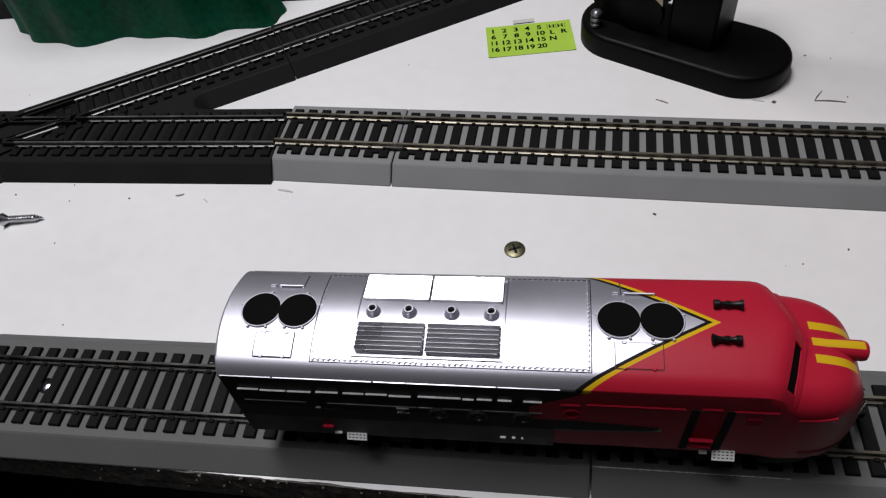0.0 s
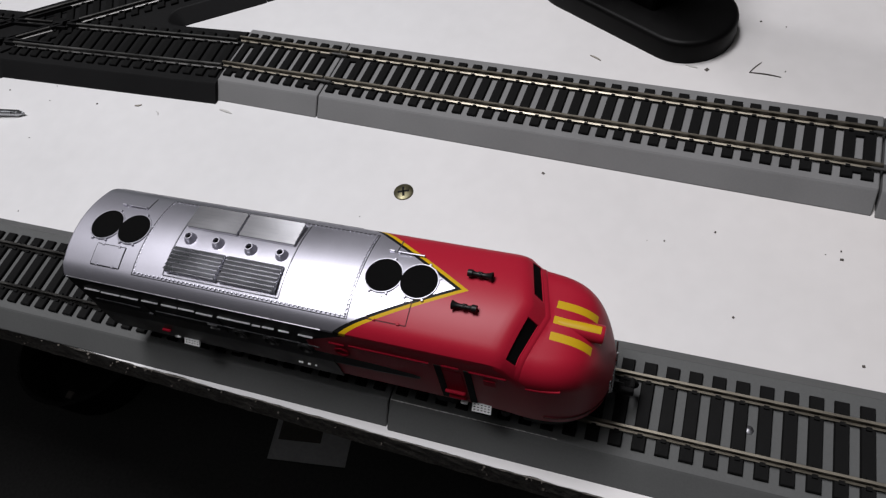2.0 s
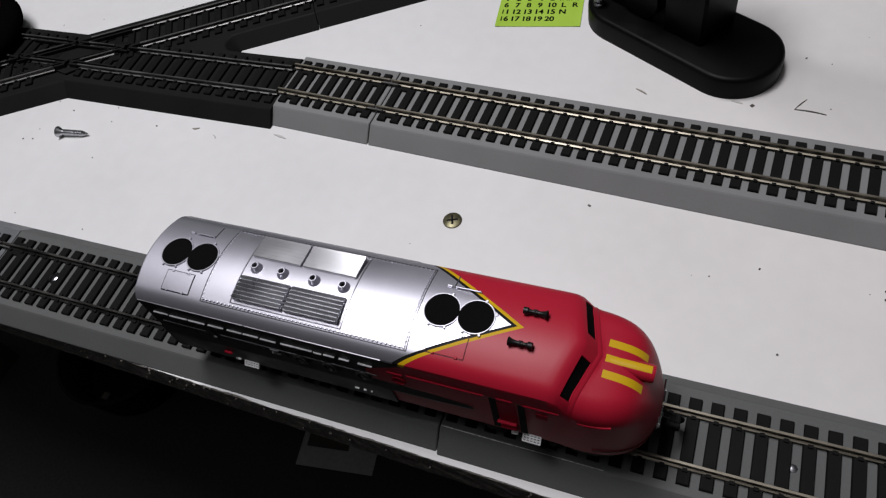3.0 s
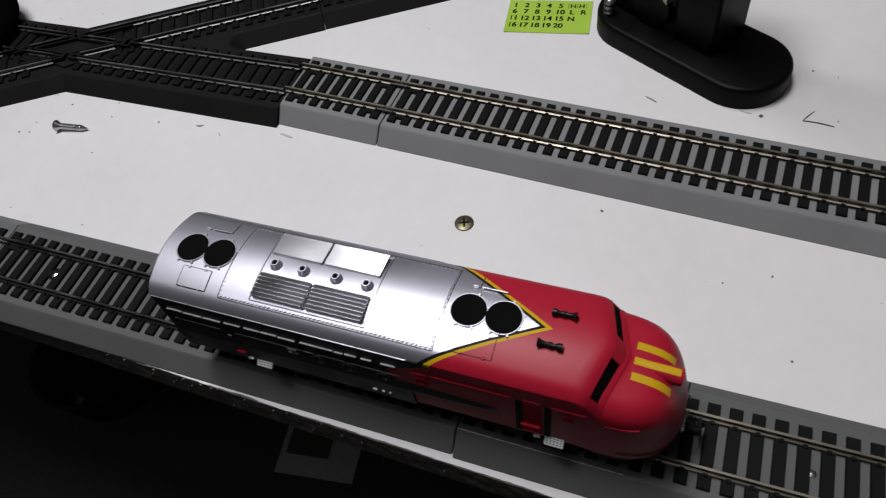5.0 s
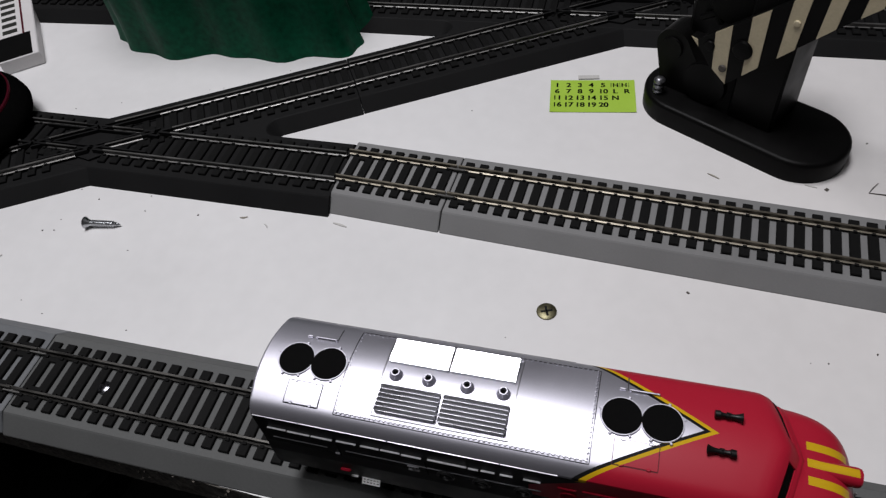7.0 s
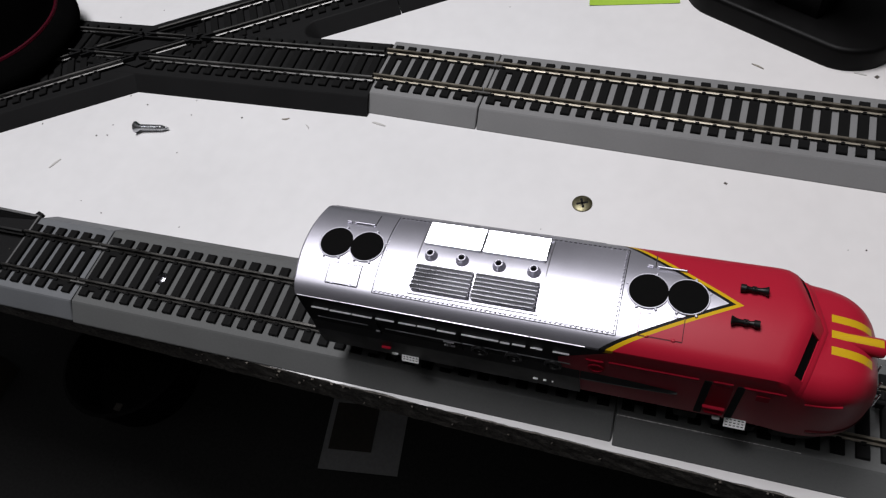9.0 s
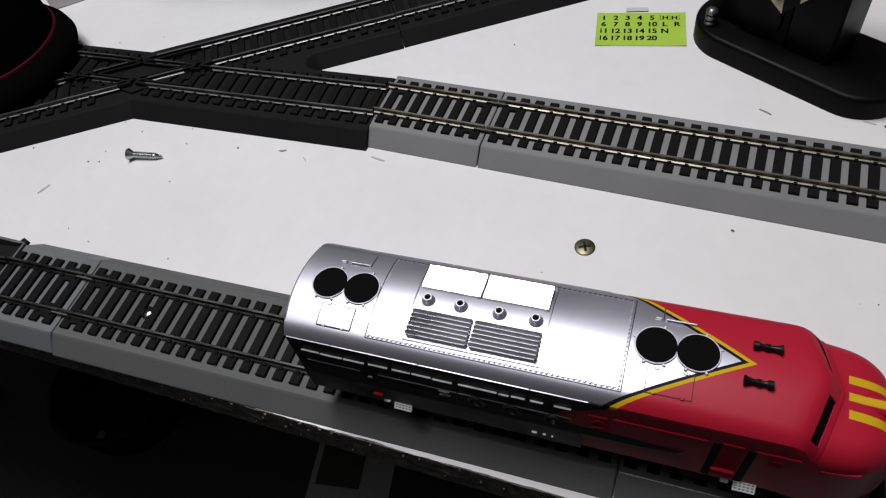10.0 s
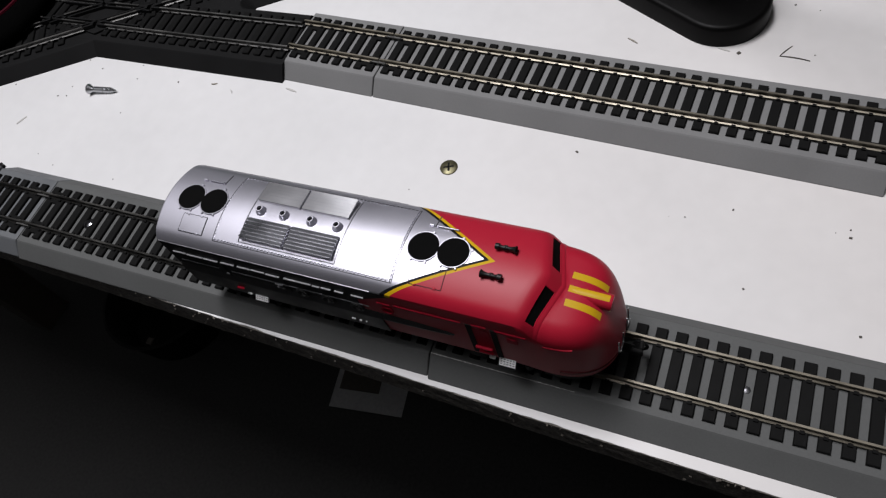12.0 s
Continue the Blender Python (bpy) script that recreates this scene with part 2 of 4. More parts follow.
    l.new(tint.outputs[2], bsdf.inputs["Base Color"])
    paint = math_node("MAXIMUM", math_node("MAXIMUM", red, shaded_side), math_node("MAXIMUM", yellow, black))
    l.new(math_node("MULTIPLY_ADD", paint, -0.92, 0.92), bsdf.inputs["Metallic"])
    l.new(math_node("MULTIPLY_ADD", paint, 0.02, 0.40), bsdf.inputs["Roughness"])
    l.new(math_node("MULTIPLY_ADD", red, 0.17, 0.06), bsdf.inputs["Specular IOR Level"])
    return mat


M_LIVERY = livery()

# ---------------------------------------------------------------- building helpers (sizes in millimetres)
MM = 0.001


def part(name, bm, material, parent=None, label="", smooth=False, creased=False):
    if not creased:
        bmesh.ops.recalc_face_normals(bm, faces=bm.faces)
    if smooth:
        for f in bm.faces:
            f.smooth = True
    me = bpy.data.meshes.new(name)
    bm.to_mesh(me)
    bm.free()
    if smooth:
        me.set_sharp_from_angle(angle=radians(38))
    me.materials.append(material)
    ob = new(name, me)
    ob.parent = parent
    if label:
        ob["label"] = label
    return ob


def share(name, mesh, m, parent):
    """One more object on the mesh of an alike piece."""
    ob = new(name, mesh)
    ob.parent = parent
    ob.matrix_basis = m
    return ob


def thing(name, x, y, z=0.0, turn=0.0, label="", category="", group="", kind=""):
    ob = new(name)
    ob.empty_display_size = 0.01
    ob.matrix_basis = pose(x * MM, y * MM, z * MM, 0, 0, turn)
    return tagged(ob, label, category, group, kind)


def box(bm, cx, cy, cz, sx, sy, sz, bevel=0.0, m=None):
    r = bmesh.ops.create_cube(bm, size=1.0, matrix=Matrix.Translation((cx * MM, cy * MM, cz * MM)) @ Matrix.Diagonal((sx * MM, sy * MM, sz * MM, 1)))
    vs = r["verts"]
    if bevel:
        es = list({e for v in vs for e in v.link_edges})
        got = bmesh.ops.bevel(bm, geom=es, offset=bevel * MM, segments=1, affect="EDGES", clamp_overlap=True)
        vs = list({v for f in got["faces"] for v in f.verts} | {v for v in vs if v.is_valid})
    if m is not None:
        bmesh.ops.transform(bm, matrix=m, verts=[v for v in vs if v.is_valid])
    return vs


def rings(bm, loops, closed=True, cap=True):
    """A skin over loops of points of equal number, in millimetres."""
    vs = [[bm.verts.new((p[0] * MM, p[1] * MM, p[2] * MM)) for p in loop] for loop in loops]
    n = len(vs[0])
    for a, b in zip(vs, vs[1:]):
        for i in range(n if closed else n - 1):
            j = (i + 1) % n
            bm.faces.new((a[i], a[j], b[j], b[i]))
    if cap:
        bm.faces.new(list(reversed(vs[0])))
        bm.faces.new(vs[-1])
    return vs


def lathe(bm, profile, centre=(0, 0, 0), axis="z", n=20, cap=True):
    """profile: rows of (radius, height) in millimetres."""
    loops = []
    for r, h in profile:
        loop = []
        for k in range(n):
            c, s = math.cos(2 * math.pi * k / n) * r, math.sin(2 * math.pi * k / n) * r
            p = {"z": (c, s, h), "x": (h, c, s), "y": (s, h, c)}[axis]
            loop.append((p[0] + centre[0], p[1] + centre[1], p[2] + centre[2]))
        loops.append(loop)
    return rings(bm, loops, cap=cap)


def extrude_x(bm, section, x0, x1):
    """A bar along x with a section of (y, z)."""
    return rings(bm, [[(x0, y, z) for y, z in section], [(x1, y, z) for y, z in section]])


def prism(bm, outline, z0, z1, round_top=0.0):
    """An upright block with an outline of (x, y); round_top softens its upper edge."""
    loops = [[(x, y, z0) for x, y in outline]]
    if round_top:
        cx = sum(p[0] for p in outline) / len(outline)
        cy = sum(p[1] for p in outline) / len(outline)
        for k in range(4):
            a = k / 3 * math.pi / 2
            off, z = round_top * (1 - math.cos(a)), z1 - round_top * (1 - math.sin(a))
            loop = []
            for i, (x, y) in enumerate(outline):
                (px, py), (qx, qy) = outline[i - 1], outline[(i + 1) % len(outline)]
                tx, ty = qx - px, qy - py
                ln = math.hypot(tx, ty) or 1
                nx, ny = -ty / ln, tx / ln
                if nx * (cx - x) + ny * (cy - y) < 0:
                    nx, ny = -nx, -ny
                loop.append((x + nx * off, y + ny * off, z))
            loops.append(loop)
    else:
        loops.append([(x, y, z1) for x, y in outline])
    return rings(bm, loops)


# ---------------------------------------------------------------- the room and the table
FLOOR_Z = -770.0


def room():
    # south and east are darkened to hold bounced light off the locomotive's near side
    for name, cx, cy, sx, sy in (("wall_north", 0, 2050, 4200, 100), ("wall_south", 0, -2050, 4200, 100), ("wall_east", 2050, 0, 100, 4000), ("wall_west", -2050, 0, 100, 4000)):
        bm = bmesh.new()
        box(bm, cx, cy, FLOOR_Z + 1200, sx, sy, 2400)
        tagged(part(name, bm, M_DARKWALL if name in ("wall_south", "wall_east") else M_WALL), "plain unseen wall closing the room, toned to steer bounced light", "wall", kind="structure")
    bm = bmesh.new()
    box(bm, 0, 0, FLOOR_Z - 50, 4200, 4200, 100)
    tagged(part("floor", bm, M_FLOOR), "dark carpeted floor in deep shade under the table", "floor", kind="structure")
    bm = bmesh.new()
    box(bm, 0, 0, FLOOR_Z + 2450, 4200, 4200, 100)
    tagged(part("ceiling", bm, M_WALL), "plain painted ceiling above the table", "ceiling", kind="structure")


TABLE_TURN = -1.35
BOARD = 18.0


def table():
    """A white-faced chipboard with a rough sawn front edge, local x along that edge."""
    top = thing("table", 0, -98.6, 0, TABLE_TURN, "white-faced chipboard table with a raw chipped front edge", "table")
    rng = random.Random(5)
    xs = [-1100 + 2.2 * k for k in range(1001)]
    noise_at = lambda x, s, o: noise.noise(Vector((x * s, o, 0.3)))
    # white facing, a thin sheet with a chipped front edge
    bm = bmesh.new()
    front = [(x, 0.35 * noise_at(x, 0.05, 1) + 0.22 * noise_at(x, 0.42, 3) - max(0, noise_at(x, 0.11, 7) - 0.25) * -2.2 * (1 if -160 < x < -60 else 0.3)) for x in xs]
    lo = [bm.verts.new((x * MM, y * MM, -0.6 * MM)) for x, y in front]
    hi = [bm.verts.new((x * MM, y * MM, 0)) for x, y in front]
    bl = [bm.verts.new((x * MM, 1.3, -0.6 * MM)) for x, y in front]
    bh = [bm.verts.new((x * MM, 1.3, 0)) for x, y in front]
    for k in range(len(xs) - 1):
        bm.faces.new((lo[k], lo[k + 1], hi[k + 1], hi[k]))
        bm.faces.new((hi[k], hi[k + 1], bh[k + 1], bh[k]))
        bm.faces.new((bl[k], bl[k + 1], lo[k + 1], lo[k]))
    part("white_facing", bm, M_WHITE, top, "white laminate facing with a chipped edge")
    bm = bmesh.new()
    rows = []
    for j, z in enumerate((-0.65, -3.0, -6.0, -9.5, -13.0, -BOARD + 0.6, -BOARD)):
        rows.append([(x, -0.2 + (0.5 if j in (2, 3, 4) else 0.3) * noise.noise(Vector((x * 0.17, z * 0.35, 2.0))) * -1.0 - (0.3 if 0 < j < 5 else 0.15) * abs(noise.noise(Vector((x * 0.31, z * 1.3, 5.0))) + 0.5 * noise.noise(Vector((x * 0.9, z * 2.0, 8.0)))) + (0.8 if j == 6 else 0), z) for x in xs[::1]])
    rows.append([(x, 1300, -BOARD) for x in xs])
    rows.insert(0, [(x, 1300, -0.65) for x in xs])
    vs = [[bm.verts.new((a * MM, b * MM, c * MM)) for a, b, c in r] for r in rows]
    for a, b in zip(vs, vs[1:]):
        for k in range(len(xs) - 1):
            bm.faces.new((a[k], a[k + 1], b[k + 1], b[k]))
    part("board_core", bm, M_CHIP, top, "dark raw chipboard core with a rough edge")
    bm = bmesh.new()
    for _ in range(90):
        x, z = rng.uniform(-330, 330), -0.9 - 13.0 * rng.random() ** 2.2
        w = rng.uniform(0.2, 0.6) * (1.6 if rng.random() < 0.1 else 1)
        box(bm, 0, 0, 0, w * rng.uniform(1, 2.2), 0.7, w * 0.7, 0, pose(x * MM, -0.55 * MM, z * MM, rng.uniform(-30, 30), rng.uniform(-40, 40), rng.uniform(-30, 30)))
    tagged(part("wood_fleck", bm, M_FLECK, top, "pale torn wood flecks on the sawn edge"), kind="stuff")
    for x in (-1000, 1000):
        for y in (120, 1200):
            bm = bmesh.new()
            box(bm, x, y, (FLOOR_Z - BOARD) / 2, 60, 60, -FLOOR_Z - BOARD, 2)
            part("leg", bm, M_WOODLEG, top)
    return top


# ---------------------------------------------------------------- model railway track
PITCH = 6.88
BED = [(-24.6, 0.0), (-24.4, 0.5), (-18.8, 6.9), (-18.2, 7.4), (18.2, 7.4), (18.8, 6.9), (24.4, 0.5), (24.6, 0.0)]
RAIL = [(-1.05, 8.70), (-1.05, 9.00), (-0.35, 9.30), (-0.32, 10.40), (-0.52, 10.65), (-0.52, 11.10), (-0.38, 11.25), (0.38, 11.25), (0.52, 11.10), (0.52, 10.65), (0.32, 10.40), (0.35, 9.30), (1.05, 9.00), (1.05, 8.70)]
GAUGE = 8.85


def tie_mesh():
    bm = bmesh.new()
    w0, w1, l0, l1 = 2.0, 1.75, 14.7, 14.4
    loops = [[(-w0, -l0, 7.0), (w0, -l0, 7.0), (w0, l0, 7.0), (-w0, l0, 7.0)], [(-w0, -l0, 8.4), (w0, -l0, 8.4), (w0, l0, 8.4), (-w0, l0, 8.4)], [(-w1, -l1, 8.75), (w1, -l1, 8.75), (w1, l1, 8.75), (-w1, l1, 8.75)]]
    rings(bm, loops)
    for s in (-1, 1):
        for e in (-1, 1):
            box(bm, 0, s * GAUGE + e * 1.35, 9.0, 1.5, 1.1, 0.9)
    me = bpy.data.meshes.new("tie")
    bmesh.ops.recalc_face_normals(bm, faces=bm.faces)
    bm.to_mesh(me)
    bm.free()
    me.materials.append(M_TIE)
    return me


TIE = tie_mesh()


def track_section(x0, x1, cy, turn=0.0, bed=None, label="", rail=None, joined=(True, True), margins=(4.4, 4.4), foot=24.6):
    """A straight section that runs from x0 to x1 in its own frame; its origin lies at its left end."""
    length = x1 - x0
    ob = thing("track_section", x0, cy, 0, turn, label, "model track", "track sections")
    bm = bmesh.new()
    sec = [(y * foot / 24.6 if y < -20 else y + 0.8 if y < 0 and foot != 24.6 else y, z) for y, z in BED]
    rings(bm, [[(x, y * k, z if z < 1 else z - dz) for y, z in sec] for x, k, dz in ((0.15, 0.985, 0.25), (0.5, 1, 0), (length - 0.5, 1, 0), (length - 0.15, 0.985, 0.25))])
    part("roadbed", bm, bed or M_GREY, ob, smooth=False)
    a, b = margins
    count = int(round((length - a - b) / PITCH)) + 1
    step = (length - a - b) / (count - 1)
    for k in range(count):
        share("tie", TIE, pose((a + k * step) * MM, 0, 0), ob)
    for end, x, s in ((0, a, 1), (1, length - b, -1)):
        for side in (-1, 1):
            if joined[end]:
                bm = bmesh.new()
                box(bm, x + s * PITCH / 2, side * GAUGE, 8.0, PITCH - 2, 6.5, 1.4, 0.2)
                part("joint_web", bm, M_TIE, ob)
    for s in (-1, 1):
        bm = bmesh.new()
        extrude_x(bm, [(y + s * GAUGE, z) for y, z in RAIL], 0.25, length - 0.25)
        part("rail", bm, rail or M_RAIL, ob)
    for s in (-1, 1):
        bm = bmesh.new()
        box(bm, length, s * GAUGE, 9.3, 8, 2.6, 0.9, 0.2)
        part("rail_joiner", bm, M_RAILDARK, ob, "dull metal rail joiner")
    return ob


def worn_edge(ob, x0, x1):
    """A pale scuffed line along the near shoulder of a roadbed, thinning out towards its end."""
    loops = []
    for k in range(113):
        x = x0 + (x1 - x0) * k / 112
        w = max(0.02, 0.14 * (1 - 0.6 * k / 112) + 0.18 * noise.noise(Vector((x * 1.3, 4.0, 0.0))) + 0.12 * noise.noise(Vector((x * 5.0, 9.0, 0.0))))
        loops.append([(x, -16.8 + a * w, 7.4 + h) for a, h in ((-1, -0.1), (-1, 0.05), (1, 0.05), (1, -0.1))])
    bm = bmesh.new()
    rings(bm, loops)
    part("worn_edge", bm, M_PALE, ob, "pale scuffed edge of the roadbed")


def dirt_specks(ob, x0, x1):
    """Flat crumbs of dirt stuck to the lower slope of a roadbed."""
    rng = random.Random(23)
    bm = bmesh.new()
    for _ in range(22):
        up = rng.random() ** 1.8
        x, y, z = rng.uniform(x0, x1), -23.2 + 5.0 * up, 0.75 + 5.6 * up
        s = rng.uniform(0.25, 0.75)
        box(bm, 0, 0, 0, s * rng.uniform(1.2, 3.0), s, 0.16, 0.04, pose(x * MM, y * MM, z * MM, 48, 0, 0) @ pose(0, 0, 0, 0, 0, rng.uniform(-25, 25)))
    tagged(part("dirt_speck", bm, M_BLACKMATT, ob, "dark crumbs of dirt on the slope"), kind="stuff")


def crossing(cx, cy, turn, angle, arm=138.0, label=""):
    """A black crossing: one leg along its x, the other turned by angle; four frogs of black plastic."""
    ob = thing("track_crossing", cx, cy, 0, turn, label, "model track", "track crossings")
    rot = Matrix.Rotation(radians(angle), 4, "Z")
    for k, m in enumerate((Matrix.Identity(4), rot)):
        bm = bmesh.new()
        extrude_x(bm, [(y, z - (0.12 if k and z > 1 else 0)) for y, z in BED], -arm, arm)
        bmesh.ops.transform(bm, matrix=m, verts=bm.verts)
        part("roadbed", bm, M_BLACKBED, ob)
        spaced = [arm - 3.6 - 7.25 * j for j in range(int(arm // 7.25))]
        for x in [x for x in spaced if x > (20 if k else 9)] + [-x for x in spaced if x > (20 if k else 9)]:
            share("tie", TIE, m @ pose(x * MM, 0, -0.00012 * k), ob)
        for s in (-1, 1):
            spots = sorted(s * GAUGE * ((1 / math.tan(radians(angle))) * (1 if k == 0 else -1)) + e * GAUGE / math.sin(radians(angle)) for e in (-1, 1))
            gap = 8.0
            spans = [(-arm + 0.2, spots[0] - gap), (spots[0] + gap, spots[1] - gap), (spots[1] + gap, arm - 0.2)]
            for a, b in spans:
                if b - a < 2:
                    continue
                bm = bmesh.new()
                extrude_x(bm, [(y + s * GAUGE, z) for y, z in RAIL], a, b)
                bmesh.ops.transform(bm, matrix=m, verts=bm.verts)
                part("rail", bm, M_RAILDARK, ob)
            for sp in spots:
                for side in (-1, 1):
                    bm = bmesh.new()
                    extrude_x(bm, [(-0.7, 8.3), (-0.6, 10.9), (0.6, 10.9), (0.7, 8.3)], sp + side * 4.6 - 3.2, sp + side * 4.6 + 3.2)
                    bmesh.ops.transform(bm, matrix=m @ pose(0, s * GAUGE * MM, 0), verts=bm.verts)
                    part("frog", bm, M_BLACKBED, ob, "black plastic frog rail")
        # guard rails
        for s in (-1, 1):
            bm = bmesh.new()
            extrude_x(bm, [(-0.5, 8.3), (-0.45, 10.6), (0.45, 10.6), (0.5, 8.3)], -34, 34)
            bmesh.ops.transform(bm, matrix=m @ pose(0, s * (GAUGE - 2.6) * MM, 0), verts=bm.verts)
            part("guard_rail", bm, M_BLACKBED, ob)
    bm = bmesh.new()
    w = 15.2
    reach = w / math.sin(radians(angle / 2)) * 0.55
    u = (math.cos(radians(angle / 2)), math.sin(radians(angle / 2)))
    v = (-u[1], u[0])
    prism(bm, [(u[0] * reach, u[1] * reach), (v[0] * w, v[1] * w), (-u[0] * reach, -u[1] * reach), (-v[0] * w, -v[1] * w)], 6.9, 8.6)
    part("centre_plate", bm, M_BLACKBED, ob)
    # flat webs that fill the narrow angles between the two legs, hollowed to a rounded tip
    half, rho = radians(angle / 2), 1.4
    centre = (24.6 + rho) / math.sin(half)
    turns = [math.pi * 1.5 - half + (2 * half - math.pi) * k / 10 for k in range(11)]
    for s in (1, -1):
        loops = []
        for r, z in ((rho, 0.0), (rho + 0.2, 0.5), (rho + 5.8, 6.85), (rho + 6.4, 7.22)):
            pts = [(centre + r * math.cos(a), r * math.sin(a)) for a in turns]
            pts = [(30.0, -4.0)] + pts + [(30.0, 4.0)]
            loops.append([(s * (p * u[0] + q * v[0]), s * (p * u[1] + q * v[1]), z) for p, q in pts])
        bm = bmesh.new()
        rings(bm, loops)
        part("web", bm, M_BLACKBED, ob)
    return ob


def turnout():
    """The end of a black turnout: a tray with a raised lip, flat panels and dull rails."""
    ob = thing("track_turnout", -236.9, -71.6, 0, 0, "black plastic track turnout with black panel sheets and dull rails", "model track")
    bm = bmesh.new()
    out = [(-0.3, -20.5), (-0.3, 19.0), (-60, 20.5), (-200, 34), (-200, -24), (-20, -22)]
    prism(bm, out, 0, 6.2)
    part("roadbed", bm, M_BLACKBED, ob)
    for pts in ([(-0.3, 18.6), (-3, 19.0), (-60, 20.4), (-200, 33.8), (-200, 32.6), (-60, 19.2), (-3.5, 17.8)], [(-0.3, -20.2), (-200, -23.6), (-200, -22.4), (-2, -19.0)]):
        bm = bmesh.new()
        prism(bm, pts, 6.2, 7.6)
        part("rim", bm, M_LIP, ob, "worn pale edge of the tray")
    bm = bmesh.new()
    prism(bm, [(-0.3, -20.2), (-0.3, 18.6), (-1.2, 18.6), (-1.2, -20.2)], 6.2, 7.6)
    part("rim", bm, M_LIP, ob, "worn pale edge of the tray")
    bm = bmesh.new()
    prism(bm, [(-0.4, 20.4), (-0.6, 16.6), (-4.6, 19.4), (-3.6, 21.4)], 5.2, 6.9, 0.3)
    part("corner_stop", bm, M_BLACKBED, ob)
    # black sheets laid on the tray stand in for the dark of sunken wedges
    for pts in ([(-18, 2.2), (-44, 4.6), (-80, 6.0), (-80, -9.0), (-37, -4.6)], [(-3, 17.6), (-5, 16.6), (-50, 12.6), (-130, 13.5), (-130, 26.0), (-60, 18.8)], [(-2, -18.6), (-30, -10.8), (-80, -12.5), (-80, -20.4)]):
        bm = bmesh.new()
        prism(bm, pts, 6.0, 6.35)
        part("panel", bm, M_PIT, ob, "matt black sheet standing for a sunken panel")
    for s in (-1, 1):
        bm = bmesh.new()
        extrude_x(bm, [(y + s * GAUGE - 1.2, z) for y, z in RAIL], -200, -0.2)
        part("rail", bm, M_RAILBLACK, ob)
    rng = random.Random(3)
    bm = bmesh.new()
    for _ in range(8):
        box(bm, rng.uniform(-55, -5), rng.uniform(-18, 20), 6.4, 0.5, 0.5, 0.5)
    part("crumb", bm, M_DUST, ob, "dust crumbs")
    return ob


# ---------------------------------------------------------------- the locomotive (its x and z are those of the table)
ROOF_FLAT = 13.8      # half width of the gently arched top, before the eave rolls over
LOCO_Y = -72.3
W, EAVE, TOP, SKIRT = 17.6, 54.7, 60.3, 24.0
NOSE_BACK, NOSE_TIP = 73.0, 97.4
ARC = [math.pi / 2 * k / 18 for k in range(19)]


def roof_z(y):
    """Height of the roof at a distance y from its ridge."""
    u = max(0.0, abs(y) - ROOF_FLAT)
    return TOP - min(abs(y), ROOF_FLAT) ** 2 / 76.0 - 0.363 * u - 0.095 * u ** 2.2


def nose_shape(x):
    """Half width and crown of the nose at x, and the width and height of its rounded shoulder."""
    u = min(1.0, max(0.0, (x - NOSE_BACK) / (NOSE_TIP - NOSE_BACK)))
    w = 17.75 * max(0.003, 1 - u ** 3.05) ** (1 / 2.2)
    crown = SKIRT + (54.2 - 3.1 * u - SKIRT) * max(0.02, 1 - u ** 7.0) ** (1 / 2.2)
    return w, crown, min(7.0, w * 0.45), min(8.0, (crown - SKIRT) * 0.3)


def nose_z(x, y):
    w, crown, a, b = nose_shape(x)
    d = min(abs(y), w)
    if d < w - a:
        return crown - 0.6 * (d / (w - a)) ** 2
    return crown - 0.6 - b + b * math.sqrt(max(0.0, 1 - ((d - w + a) / a) ** 2))


def both(half):
    """A half section and its mirror image, from one skirt over the top to the other."""
    return half + [(x, -y, z) for x, y, z in reversed(half[:-1])]


def body_ring(x, pull=1.0, drop=0.0):
    half = [(x, W * pull, SKIRT), (x, (W + 0.1) * pull, SKIRT + 6), (x, (W + 0.1) * pull, EAVE - 3), (x, (W + 0.1) * pull, EAVE - 0.6)]
    for a in ARC:
        y = W * math.cos(a) ** 0.667 if a < ARC[-1] else 0.0
        half.append((x - (1.3 * (1 - (y / W) ** 2) if x < -70 else 0.0), y * pull, roof_z(y) - drop))
    return both(half)


def face_x(y, z):
    """The raked windscreen face, swept back from a centre post."""
    return 69.8 + 5.0 * (1 - min(1.0, abs(y) / W)) + min(3.4, max(0.0, roof_z(y) - 0.9 - z)) * 0.9


def sill_z(y):
    return min(nose_z(face_x(y, 54.0) + 1.2, y) + 0.7, roof_z(y) - 2.0)


def cab_rings():
    """From the roof round the brow, down the windscreen face and over the sill to the crease at the nose."""
    steps = ((-5.0, 0.0, 0), (-2.8, 0.1, 0), (-1.2, 0.4, 0), (-0.35, 0.95, 0), (0.0, 1.5, 0), (0.0, 0.3, 1), (0.35, 0.0, 1), (0.95, -0.1, 1), (1.5, -0.75, 1))
    out = []
    for k, (dx, dz, low) in enumerate(steps):
        mix = k / (len(steps) - 1)
        half = []
        for zb, zn in ((SKIRT, SKIRT - 1.5), (SKIRT + 6, SKIRT + 4), (EAVE - 3, SKIRT + 12), (EAVE - 0.6, SKIRT + 18)):
            z = zb + (zn - zb) * mix
            half.append((face_x(W, z) + dx - 4.0 * (1 - mix), W + 0.1, z))
        for a in ARC:
            y = W * math.cos(a) ** 0.667 if a < ARC[-1] else 0.0
            z = sill_z(y) + dz if low else max(roof_z(y) - dz, sill_z(y) + 0.36)
            half.append((face_x(y, z) + dx, y, z))
        out.append(both(half))
    return out


